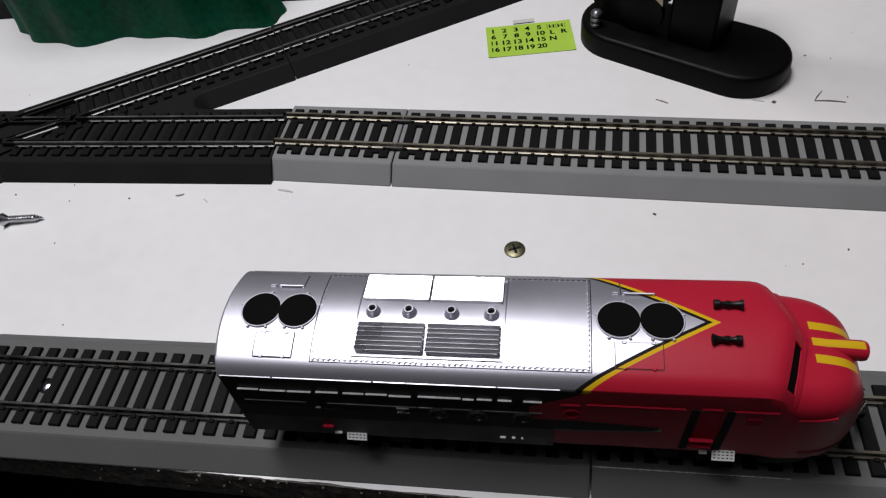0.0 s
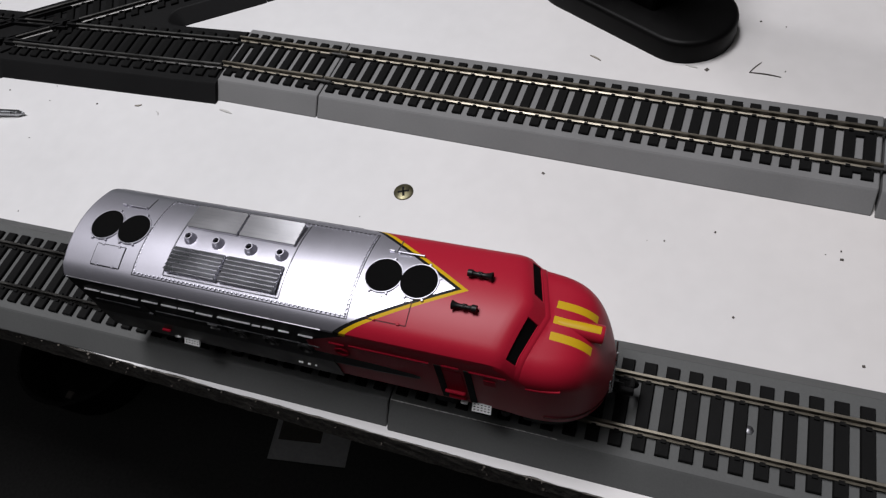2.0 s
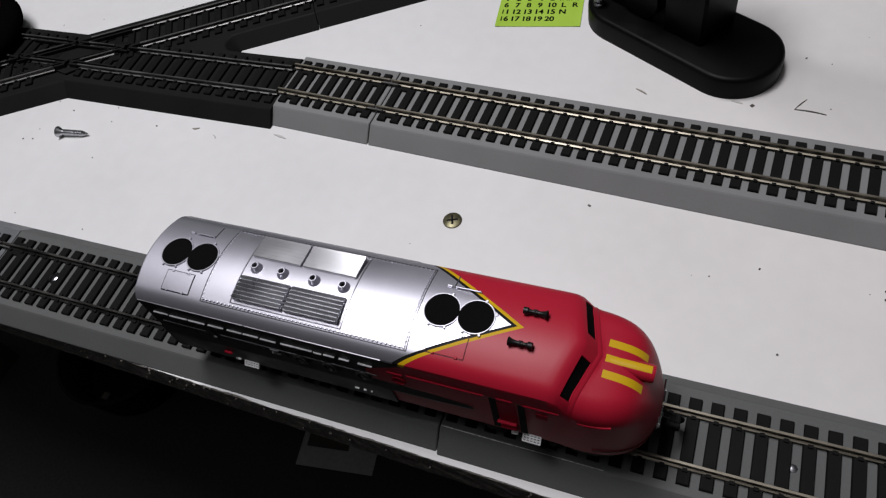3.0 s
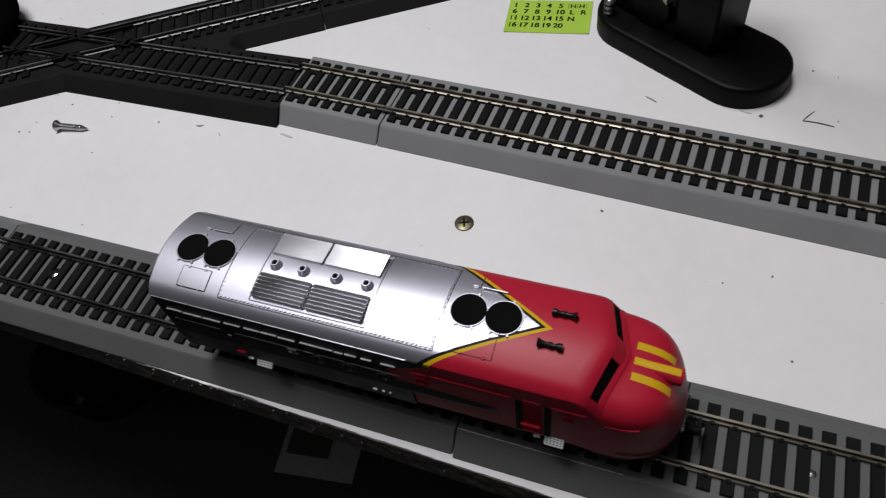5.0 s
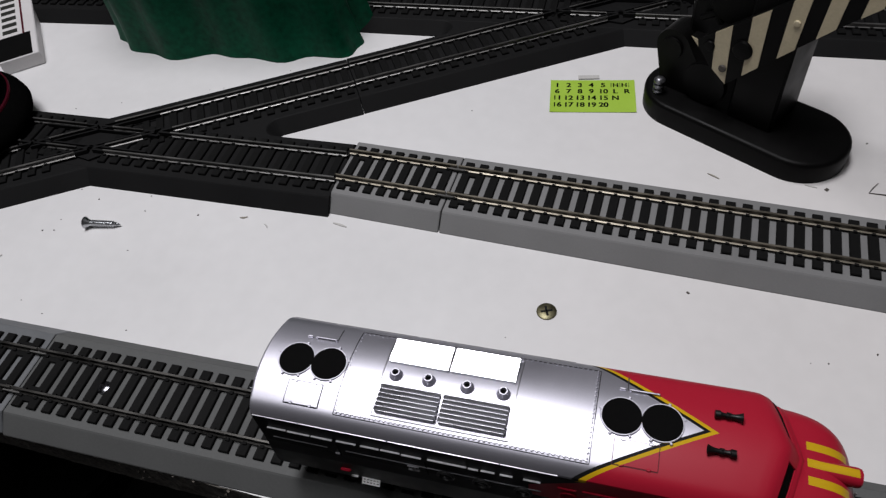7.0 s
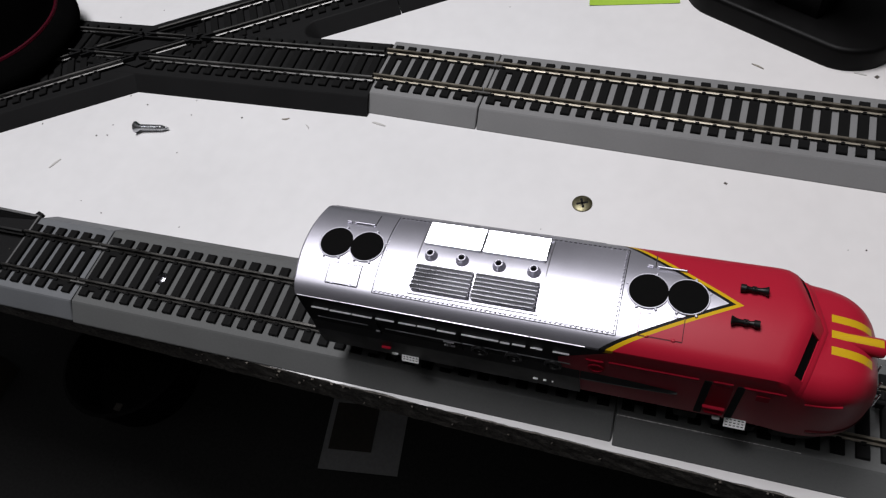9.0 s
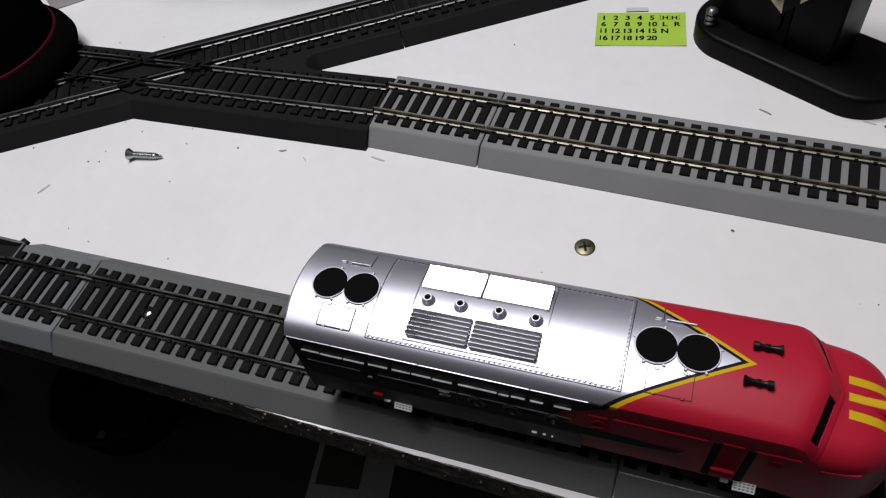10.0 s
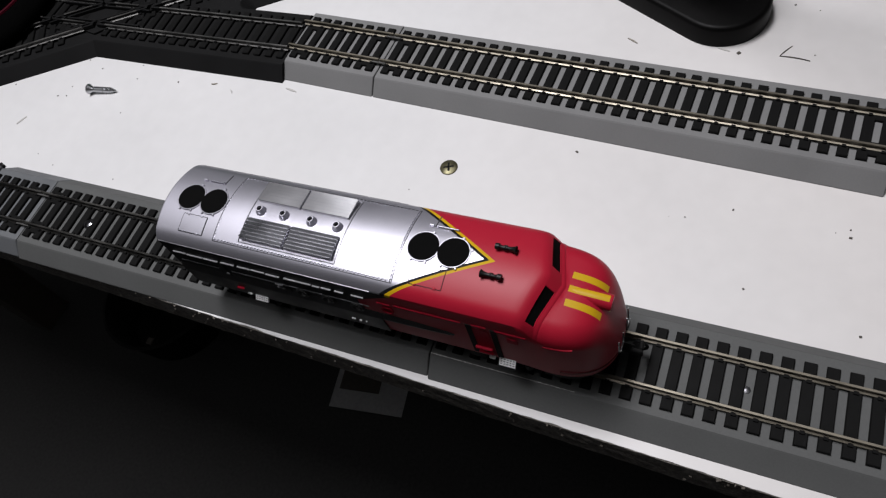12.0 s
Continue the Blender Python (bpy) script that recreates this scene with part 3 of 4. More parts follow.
def nose_rings(crease):
    half_n = len(crease) // 2 + 1
    out = []
    for j in range(1, 27):
        s = 1 - (1 - j / 26) ** 2.1
        half = []
        for i in range(half_n):
            x0 = crease[i][0]
            x = x0 + (NOSE_TIP - x0) * s
            w, crown, a, b = nose_shape(x)
            if i < 4:
                wall = crown - 0.8 - b
                y, z = w, (SKIRT - 1.5, SKIRT + 4, SKIRT + (wall - SKIRT) * 0.6, wall)[i]
            elif i < 16:
                t = math.pi / 2 * (i - 4) / 11
                y, z = w - a + a * math.cos(t), crown - 0.6 - b + b * math.sin(t)
            else:
                f = (half_n - 1 - i) / 7
                y, z = (w - a) * f, crown - 0.6 * f * f
            half.append((NOSE_BACK + (x - NOSE_BACK) * (1 - 0.0050 * max(0.0, z - 30.0) - 0.004 * max(0.0, 30.0 - z)), y, z))
        out.append(both(half))
    return out


def skin(bm, loops):
    return rings(bm, loops, closed=False, cap=False)


def keep_creases(bm, seam=0.0, angle=42.0):
    """Smooth faces with sharp edges at real corners; seam: the eave line stays sharp down to that height."""
    bmesh.ops.recalc_face_normals(bm, faces=bm.faces)
    for f in bm.faces:
        f.smooth = True
    for e in bm.edges:
        lengthwise = abs(e.verts[0].co.z - e.verts[1].co.z) < 0.0004 and abs(e.verts[0].co.x - e.verts[1].co.x) > 0.001
        eave_line = seam and lengthwise and (seam - 0.9) * MM < e.verts[0].co.z < (seam + 0.1) * MM and abs(e.verts[0].co.y) > 17.4 * MM
        if eave_line or (len(e.link_faces) == 2 and e.calc_face_angle(0.0) > radians(angle)):
            e.smooth = False


def on_roof(y, lift=0.0):
    """The lean of the roof at y, as a pose that lies on it."""
    slope = (roof_z(y + 0.3) - roof_z(y - 0.3)) / 0.6
    return pose(0, y * MM, (roof_z(y) + lift) * MM, math.degrees(math.atan(slope)), 0, 0)


def roof_plate(bm, x0, x1, y0, y1, lift):
    """A thin plate that follows the roof's arch."""
    ys = [y0 + (y1 - y0) * k / 12 for k in range(13)]
    rings(bm, [[(x, y, roof_z(y) + lift) for y in ys] + [(x, y, roof_z(y) - 0.3) for y in reversed(ys)] for x in (x0, x1)])


def roof_seam(bm, x0, x1, y0, y1, wid=0.2, lift=0.06):
    """A narrow raised line round a rectangle on the roof."""
    for y in (y0, y1):
        box(bm, 0, 0, 0, x1 - x0, wid, 0.3, 0, pose((x0 + x1) / 2 * MM, 0, 0) @ on_roof(y, lift - 0.15))
    for x in (x0, x1):
        loops = []
        for k in range(17):
            y = y0 + (y1 - y0) * k / 16
            z = roof_z(y)
            loops.append([(x - wid / 2, y, z - 0.3), (x + wid / 2, y, z - 0.3), (x + wid / 2, y, z + lift), (x - wid / 2, y, z + lift)])
        rings(bm, loops)


def shell_parts(ob):
    """The body with its recessed windscreens, and the nose."""
    cab = cab_rings()
    loops = [body_ring(-74.0, 0.975, 0.5), body_ring(-73.5), body_ring(-73.2), body_ring(0), body_ring(60)] + cab
    bm = bmesh.new()
    vs = skin(bm, loops)
    bm.faces.new(list(reversed(vs[0])))
    top, low = vs[5 + 4], vs[5 + 5]
    for s in (-1, 1):
        edge = {v for v in top + low if 2.2 * MM < s * v.co.y < 15.6 * MM}
        opening = [f for f in bm.faces if all(v in edge for v in f.verts)]
        bmesh.ops.inset_region(bm, faces=opening, thickness=0.12 * MM, depth=0.0, use_even_offset=True)
        made = bmesh.ops.extrude_face_region(bm, geom=opening)
        moved = [g for g in made["geom"] if isinstance(g, bmesh.types.BMVert)]
        bmesh.ops.translate(bm, vec=(-0.3 * MM, 0, -0.25 * MM), verts=moved)
        bmesh.ops.delete(bm, geom=opening, context="FACES")
        back = [g for g in made["geom"] if isinstance(g, bmesh.types.BMFace)]
        pane = bmesh.new()
        twin = {v: pane.verts.new(v.co) for f in back for v in f.verts}
        for f in back:
            pane.faces.new([twin[v] for v in f.verts])
        bmesh.ops.delete(bm, geom=back, context="FACES")
        part("windscreen", pane, M_PIT, ob, "black unglazed windscreen opening")
    keep_creases(bm, EAVE, 50.0)
    part("body_shell", bm, M_LIVERY, ob, "silver roof over sides painted dark for shade, red front behind a yellow chevron", creased=True)
    bm = bmesh.new()
    vs = skin(bm, [cab[-1]] + nose_rings(cab[-1]))
    bm.faces.new(vs[-1])
    keep_creases(bm, 0.0, 50.0)
    part("nose", bm, M_LIVERY, ob, "rounded red nose with three yellow stripes", creased=True)


def locomotive():
    ob = thing("toy_locomotive", 0, LOCO_Y, -0.2, 0, "silver and red toy diesel locomotive standing on the track", "toy train")
    ob.matrix_basis = pose(0, LOCO_Y * MM, -0.2 * MM, 0, -0.6, 0)
    shell_parts(ob)
    # headlight barrel on the nose
    bm = bmesh.new()
    lathe(bm, [(2.1, 80), (2.5, 87), (2.7, 93.0), (2.5, 93.8), (1.7, 94.0), (1.5, 93.4), (0.2, 93.2)], (0, 0, 0), "x", 22)
    bmesh.ops.transform(bm, matrix=pose(0.084, 0, 0.0505) @ pose(0, 0, 0, 0, 7, 0) @ pose(-0.084, 0, 0), verts=bm.verts)
    part("headlight", bm, M_LIVERY, ob, "red headlight barrel with a yellow top", smooth=True)
    # roof hatch with rivets standing proud along its rim
    bm = bmesh.new()
    roof_plate(bm, -47.0, 24.5, -13.6, 13.6, 0.38)
    hatch = part("roof_hatch", bm, M_SILVER, ob, "silver riveted roof hatch", smooth=True)
    spots = [(-46.9 + 71.3 * k / 49, s * 13.6) for k in range(50) for s in (-1, 1)] + [(x, -12.9 + 25.8 * k / 19) for k in range(20) for x in (-47.0, 24.5)]
    bm = bmesh.new()
    for x, y in spots:
        made = lathe(bm, [(0.36, -0.5), (0.36, 0.42), (0.30, 0.52), (0.08, 0.56)], (0, 0, 0), "z", 8)
        bmesh.ops.transform(bm, matrix=pose(x * MM, 0, 0) @ on_roof(y), verts=[v for ring in made for v in ring])
    part("rivet", bm, M_SILVER, hatch, "row of small silver rivets", smooth=True)
    bm = bmesh.new()
    roof_seam(bm, -47.7, 25.2, -14.25, 14.25, 0.26)
    part("seam", bm, M_GROOVE, hatch, "dark seam round the hatch")
    # louvred grilles, the far pair smooth and bright, the near pair darkened for shade
    for y0, s in ((-7.8, -1), (8.0, 1)):
        for xa, xb in ((-35.3, -17.7), (-16.6, 2.1)):
            bm = bmesh.new()
            zc = (roof_z(3.9) + roof_z(11.8)) / 2
            tilt = 5.5 if s > 0 else 3.0
            m = pose((xa + xb) / 2 * MM, y0 * MM, (zc + 0.9) * MM, -s * tilt, 0, 0)
            ln, wd, slats = xb - xa, 8.6, 6
            box(bm, 0, 0, 0, ln, wd, 1.8, 0.15)
            w6 = (wd - 0.3) / slats
            for k in range(slats):
                y = -wd / 2 + 0.15 + k * w6
                lo, hi = (0.90, 1.26) if s > 0 else (1.50, 1.05)
                gap = 0.0 if s > 0 else 0.22
                rings(bm, [[(x, y + 0.03 + gap, 0.5), (x, y + 0.03 + gap, lo), (x, y + w6 - 0.16, hi), (x, y + w6 - 0.03, hi - 0.12), (x, y + w6 - 0.03, 0.5)] for x in (-ln / 2 - 0.12, ln / 2 + 0.12)])
            bmesh.ops.transform(bm, matrix=m, verts=bm.verts)
            part("roof_grille", bm, M_PLATE if s > 0 else M_LOUVRE, ob, "ribbed silver roof grille")
    # raised frame round the grilles
    bm = bmesh.new()
    for y in (-12.8, 12.8):
        box(bm, -16.6, y, roof_z(y) + 0.5, 39.6, 0.3, 0.45, 0.1)
    for x in (-36.4, 3.2):
        loops = []
        for k in range(25):
            y = -12.8 + 25.6 * k / 24
            z = roof_z(y) + 0.36
            loops.append([(x - 0.18, y, z), (x + 0.18, y, z), (x + 0.14, y, z + 0.3), (x - 0.14, y, z + 0.3)])
        rings(bm, loops)
    part("grille_frame", bm, M_LOUVRE, ob, "thin raised silver frame")
    # exhaust stacks
    for x in (-32.2, -22.3, -10.9, -0.4):
        bm = bmesh.new()
        lathe(bm, [(2.1, 0.1), (2.0, 0.7), (1.4, 2.0), (1.38, 2.3), (1.25, 2.45), (0.95, 2.45), (0.85, 2.2), (0.8, 0.6)], (x, 0, TOP), "z", 20)
        pipe = part("exhaust_pipe", bm, M_SILVER, ob, smooth=True)
        bm = bmesh.new()
        lathe(bm, [(0.84, 1.2), (0.84, 1.5), (0.1, 1.5)], (x, 0, TOP), "z", 16)
        part("bore", bm, M_PIT, pipe, "dark bore of the stack")
    # fans, each pair touching
    for x in (-64.0, -53.6, 32.1, 42.7):
        bm = bmesh.new()
        lathe(bm, [(5.75, -1.4), (5.75, 0.22), (5.62, 0.34), (5.40, 0.34), (5.25, 0.2), (5.25, -1.0)], (x, 0, TOP - 0.1), "z", 40, cap=False)
        for a in (20, 75, 165, 245, 295):
            box(bm, 0, 0, 0, 1.0, 0.8, 0.7, 0.18, pose((x + 6.0 * math.cos(radians(a))) * MM, 6.0 * math.sin(radians(a)) * MM, (TOP - 0.2) * MM, 0, 0, a))
        fan = part("roof_fan", bm, M_SILVER, ob, "thin silver fan ring with lugs", smooth=True)
        bm = bmesh.new()
        lathe(bm, [(5.35, -1.0), (5.35, 0.34), (5.2, 0.42), (0.3, 0.46)], (x, 0, TOP - 0.1), "z", 40)
        part("fan_screen", bm, M_PIT, fan, "flat black fan screen")
    # small access hatches and lift rods beside the fans
    for x0, x1, y0, y1 in ((-63.5, -53.0, -13.4, -7.0), (31.0, 42.5, -13.0, -6.6)):
        front = x0 > 0
        bm = bmesh.new()
        roof_plate(bm, x0, x1, y0, y1, 0.22)
        for px in (x0 + 2.2, x1 - 2.2):
            for py in (y0, y1):
                box(bm, 0, 0, 0, 1.1, 0.8, 0.7, 0.2, pose(px * MM, 0, 0) @ on_roof(py, 0.1))
        cover = part("hatch_cover", bm, M_LIVERY if front else M_SILVER, ob, "small lugged access hatch", smooth=True)
        bm = bmesh.new()
        roof_seam(bm, x0 - 0.12, x1 + 0.12, y0 - 0.12, y1 + 0.12, 0.2 if front else 0.42)
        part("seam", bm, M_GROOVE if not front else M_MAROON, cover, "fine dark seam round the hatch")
        bm = bmesh.new()
        yy = 8.6
        lathe(bm, [(0.24, x0 + 2.6), (0.24, x1 - 1)], (0, yy, roof_z(yy) + 0.7), "x", 8)
        for px, pw in ((x0 + 0.6, 1.7), (x0 + 2.8, 0.7), (x1 - 1.2, 0.7)):
            box(bm, px, yy, roof_z(yy) + 0.3, pw, 0.7, 1.0, 0.15)
        part("lift_rod", bm, M_SILVER, ob)
        bm = bmesh.new()
        for k in range(8):
            py = 8.9 + 5.0 * k / 8
            box(bm, 0, 0, 0, 0.3, 0.75, 0.25, 0, pose((x1 - (1.0 if not front else 9.5)) * MM, 0, 0) @ on_roof(py, 0.02))
        part("panel_seam", bm, M_RIVET, ob, "dark panel seam across the roof")
    # paired horns, belled at opposite ends
    for x, y, s in ((59.2, 4.9, 1), (57.6, -5.6, -1)):
        bm = bmesh.new()
        z = roof_z(y) + 1.45
        lathe(bm, [(0.2, x - 3.5 * s), (1.05, x - 3.5 * s), (1.1, x - 2.2 * s), (0.8, x - 2.0 * s), (0.62, x - 1.3 * s), (0.62, x - 0.7 * s), (0.9, x - 0.6 * s), (0.9, x + 0.5 * s), (0.64, x + 0.6 * s), (0.7, x + 1.6 * s), (0.95, x + 2.6 * s), (1.35, x + 3.4 * s), (1.2, x + 3.55 * s), (0.5, x + 2.9 * s)], (0, y, z), "x", 18)
        box(bm, x, y, z + 0.9, 0.6, 0.6, 0.6, 0.15)
        for px in (x - 2.8 * s, x + 1.4 * s):
            box(bm, px, y, z - 0.9, 0.9, 0.9, 1.7, 0.15)
        part("horn", bm, M_HORN, ob, "black horn with a flared bell", smooth=True)
    sides(ob)
    running_gear(ob)
    return ob


LEDGES = ((-70, -63.9, 0), (-63.6, -56.2, -0.3), (-55.8, -49.0, -0.3), (-47.6, -41.4, 0), (-40, -34.2, 0), (-33.7, -27.8, 0.1), (-27.4, -21.4, -0.3), (-19.5, -8, 0), (-7.6, -4.6, -0.3), (-3.9, 0.1, 0), (1.6, 5.2, 0), (8.2, 13, 0))


def sides(ob):
    """Gutters, ledges, portholes, doors and moulded trim along both sides."""
    for s in (-1, 1):
        for xa, xb, dz in LEDGES:
            bm = bmesh.new()
            box(bm, (xa + xb) / 2, s * 17.8, 48.0 + dz, xb - xa, 0.9, 0.22, 0.08)
            part("grille_ledge", bm, M_PALEEDGE, ob, "silver ledge along the side, painted pale as if catching light")
        for xa, xb in ((-73, -58.5), (-58, -31), (-30.4, -22), (-21.6, 1.5), (2, 17.5)):
            bm = bmesh.new()
            extrude_x(bm, [(s * 17.6, 54.3), (s * 17.84, 54.36), (s * 17.86, 54.46), (s * 17.6, 54.52)], xa, xb)
            part("eave_gutter", bm, M_SILVERDARK, ob, "thin dark silver gutter under the eave")
        for name, spans in (("side_skirt", ((-73.2, 38.2, 33.6, 23.0), (15.9, 38.2, 33.6, 23.0))), ("side_bulge", ((16.1, 38.2, 34.2, 33.0), (30, 37.8, 34.6, 33.6), (42, 36.6, 35.4, 34.6), (44, 35.9, 35.6, 35.2)))):
            bm = bmesh.new()
            rings(bm, [[(x, s * yy, z) for yy, z in ((16.9, bottom), (18.1, bottom), (18.3, low), (17.75, top), (16.9, top))] for x, top, low, bottom in spans])
            part(name, bm, M_SKIRT, ob, "satin black bulge low on the side")
        for xa, xb, z in ((-70, -52, 41.5), (-46, 13, 41.5)):
            bm = bmesh.new()
            box(bm, (xa + xb) / 2, s * 17.8, z, xb - xa, 0.36, 0.22, 0.08)
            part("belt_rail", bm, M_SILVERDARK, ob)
        for x in (-14.8, -4.1, 8.0):
            bm = bmesh.new()
            lathe(bm, [(2.7, 0), (2.7, s * 0.6), (2.45, s * 0.85), (2.1, s * 0.8), (1.9, s * 0.2)], (x, s * 17.9, 39.5), "y", 22, cap=False)
            hole = part("porthole", bm, M_SKIRT, ob, "round porthole with a satin black rim", smooth=True)
            bm = bmesh.new()
            lathe(bm, [(1.95, s * 0.3), (1.3, s * 0.5), (0.1, s * 0.6)], (x, s * 17.9, 39.5), "y", 18)
            part("pane", bm, M_DARKPANE, hole, "dark glossy porthole pane", smooth=True)
        for x in (-48.2, -20.6):
            bm = bmesh.new()
            box(bm, x, s * 17.7, 38.0, 0.5, 0.4, 15, 0.1)
            part("panel_seam", bm, M_BLACKMATT, ob, "dark upright panel seam")
        bm = bmesh.new()
        rings(bm, [[(-24.7 + u * 3.4 - 1.7, s * y, z) for u, z in ((0, 41.2), (1, 41.2), (1, 40.8), (0.62, 40.8), (0.62, 38.8), (1, 38.8), (1, 38.4), (0, 38.4), (0, 38.8), (0.38, 38.8), (0.38, 40.8), (0, 40.8))] for y in (17.5, 18.3)])
        part("door_latch", bm, M_SILVERDARK, ob, "small silver latch")
        bm = bmesh.new()
        box(bm, -49.0, s * 17.9, 39.0, 1.6, 0.8, 0.4, 0.12)
        part("door_latch", bm, M_SILVERDARK, ob, "small silver latch")
        # red front part of the side
        for xa, xb, z, out in ((17.6, 22.8, 46.8, 17.5), (24.2, 48.8, 47.4, 17.5), (52.4, 57.6, 47.8, 17.5), (60.3, 71.0, 47.4, 17.5), (51.4, 57.6, 32.0, 18.5), (52.2, 57.4, 28.8, 18.5), (-50.1, -46.8, 28.7, 18.5)):
            bm = bmesh.new()
            box(bm, (xa + xb) / 2, s * out, z, xb - xa, 1.1, 0.8, 0.25)
            part("ledge", bm, M_RED, ob, "red moulded ledge")
        bm = bmesh.new()
        rings(bm, [[(x, s * (nose_shape(x)[0] + dy), z) for dy, z in ((-0.8, 43.8), (0.22, 43.9), (0.28, 44.2), (0.12, 44.55), (-0.8, 44.6))] for x in (76.0, 77.5, 79.0, 80.5, 82.0, 83.5, 85.2)])
        part("ledge", bm, M_RED, ob, "red moulded ledge")
        bm = bmesh.new()
        lathe(bm, [(2.4, 0), (2.4, s * 0.6), (1.9, s * 0.65), (1.7, s * 0.25), (0.4, s * 0.3)], (20.7, s * 17.5, 42.2), "y", 18)
        part("porthole", bm, M_RED, ob, "round red porthole", smooth=True)
        for x in (50.6, 59.2):
            bm = bmesh.new()
            rings(bm, [[(x + dx + (z - 26) * 0.03, s * yy, z) for dx, yy in ((-1.2, 17.2), (-1.0, 17.95), (1.0, 17.95), (1.2, 17.2))] for z in (25.5, 47.5)])
            part("grab_rail", bm, M_BLACKMATT, ob, "black upright post beside the cab door")
        bm = bmesh.new()
        box(bm, 55, s * 17.45, 36, 6.4, 0.7, 19, 0.3)
        part("cab_door", bm, M_RED, ob, "plain dark red cab door")
        bm = bmesh.new()
        rings(bm, [[(65.8 + u, s * y, 42.6 + v) for u, v in ((-1.7, -1.5), (1.7, -1.5), (1.7, 1.5), (-1.7, 1.5))] for y in (17.2, 18.0)])
        part("cab_window", bm, M_RED, ob, "small blanked red cab window")


def nose_plan(grow, z0, z1, n=60):
    """A bead that follows the nose's outline from one side round the front to the other."""
    path = []
    for k in range(n + 1):
        a = math.pi * k / n
        x = 80.0 + 16.6 * max(0.0, math.sin(a)) ** 0.62
        w = nose_shape(NOSE_BACK + (x - NOSE_BACK) / 0.976)[0]
        path.append((x, w * (1 if a < math.pi / 2 else -1) if k not in (n // 2,) else 0.0))
    loops = []
    for k, (x, y) in enumerate(path):
        px, py = path[max(0, k - 1)]
        qx, qy = path[min(n, k + 1)]
        ln = math.hypot(qx - px, qy - py) or 1
        nx, ny = (qy - py) / ln, -(qx - px) / ln
        if nx * (x - 76) + ny * y < 0:
            nx, ny = -nx, -ny
        loops.append([(x - nx * 0.6, y - ny * 0.6, z0), (x + nx * grow, y + ny * grow, z0), (x + nx * grow, y + ny * grow, z1 - 0.15), (x + nx * (grow - 0.25), y + ny * (grow - 0.25), z1), (x - nx * 0.6, y - ny * 0.6, z1)])
    return loops


def running_gear(ob):
    """Underframe, trucks, wheels, steps and couplers."""
    bm = bmesh.new()
    box(bm, 4, 0, 21.5, 150, 30, 6, 0.5)
    part("underframe", bm, M_BLACKMATT, ob)
    bm = bmesh.new()
    box(bm, 8, 0, 17, 38, 27, 8, 1.5)
    part("fuel_tank", bm, M_BLACKMATT, ob)
    for x, w in ((2.0, 1.6), (5.0, 1.0), (7.4, 0.6)):
        bm = bmesh.new()
        box(bm, x, -18.3, 27.3, w, 0.8, 0.6, 0.15)
        part("filler_cap", bm, M_STEPWHITE, ob, "tiny bright filler cap")
    for tx in (-45.0, 62.0):
        bm = bmesh.new()
        for s in (-1, 1):
            box(bm, tx, s * 13.5, 17.5, 40, 2.2, 3.2, 0.5)
            for dx in (-14, 14):
                box(bm, tx + dx, s * 14.2, 16.0, 7, 2.6, 5.6, 0.6)
            for dx in (-5, 5):
                lathe(bm, [(1.6, 13.2), (1.6, 16.8)], (tx + dx, s * 14.2, 0), "z", 10)
        box(bm, tx, 0, 17.5, 30, 26, 3)
        truck = part("truck", bm, M_BLACKMATT, ob, "black moulded truck frame")
        for dx in (-14, 14):
            for s in (-1, 1):
                bm = bmesh.new()
                lathe(bm, [(0.8, s * 6.8), (6.4, s * 7.0), (6.9, s * 7.4), (6.2, s * 8.0), (6.0, s * 10.0), (4.6, s * 10.2), (4.0, s * 9.6), (0.9, s * 9.8)], (tx + dx, 0, 16.6), "y", 24)
                part("wheel", bm, M_RAILDARK, truck, "dull metal flanged wheel", smooth=True)
        for s in (-1, 1):
            # gridded tread that leans outwards below the skirt
            x = -40.9 if tx < 0 else 61.5
            m = pose(x * MM, s * 18.1 * MM, 24.1 * MM, s * -50, 0, 0)
            bm = bmesh.new()
            for k in range(6):
                box(bm, -2.75 + k * 1.1, 0, 0, 0.42, 4.0, 0.7, 0, m)
            for k in range(5):
                box(bm, 0, -1.8 + k * 0.9, 0, 5.9, 0.42, 0.75, 0, m)
            plate = part("step_plate", bm, M_STEPWHITE, ob, "bright white gridded step plate")
            bm = bmesh.new()
            box(bm, 0, 0, -0.1, 5.7, 3.8, 0.25, 0, m)
            part("backing", bm, M_BLACKMATT, plate)
            bm = bmesh.new()
            box(bm, x - 5.4, s * 18.2, 24.6, 2.2, 1.2, 0.7, 0.2)
            part("step", bm, M_STEPWHITE, ob, "small pale step")
    # front coupler with its bent trip pin
    bm = bmesh.new()
    box(bm, 97.0, 0, 17.5, 7, 3, 2.4, 0.5)
    box(bm, 101.4, -0.8, 17.5, 4.0, 1.4, 3.6, 0.4)
    box(bm, 102.6, 1.6, 17.5, 1.4, 3.6, 3.6, 0.5)
    part("coupler", bm, M_BLACKMATT, ob, "black hooked knuckle coupler")
    bm = bmesh.new()
    loops = []
    for k in range(13):
        a = math.pi * 0.9 * k / 12
        c = Vector((100.6 + 3.4 * math.sin(a), 3.6, 13.6 + 3.0 * math.cos(a)))
        n1 = Vector((math.sin(a), 0, math.cos(a)))
        loops.append([tuple(c + n1 * 0.6 * math.cos(b) + Vector((0, 0.6 * math.sin(b), 0))) for b in [2 * math.pi * j / 8 for j in range(8)]])
    rings(bm, loops)
    part("trip_pin", bm, M_BLACKMATT, ob, "curved black coupler hook", smooth=True)
    bm = bmesh.new()
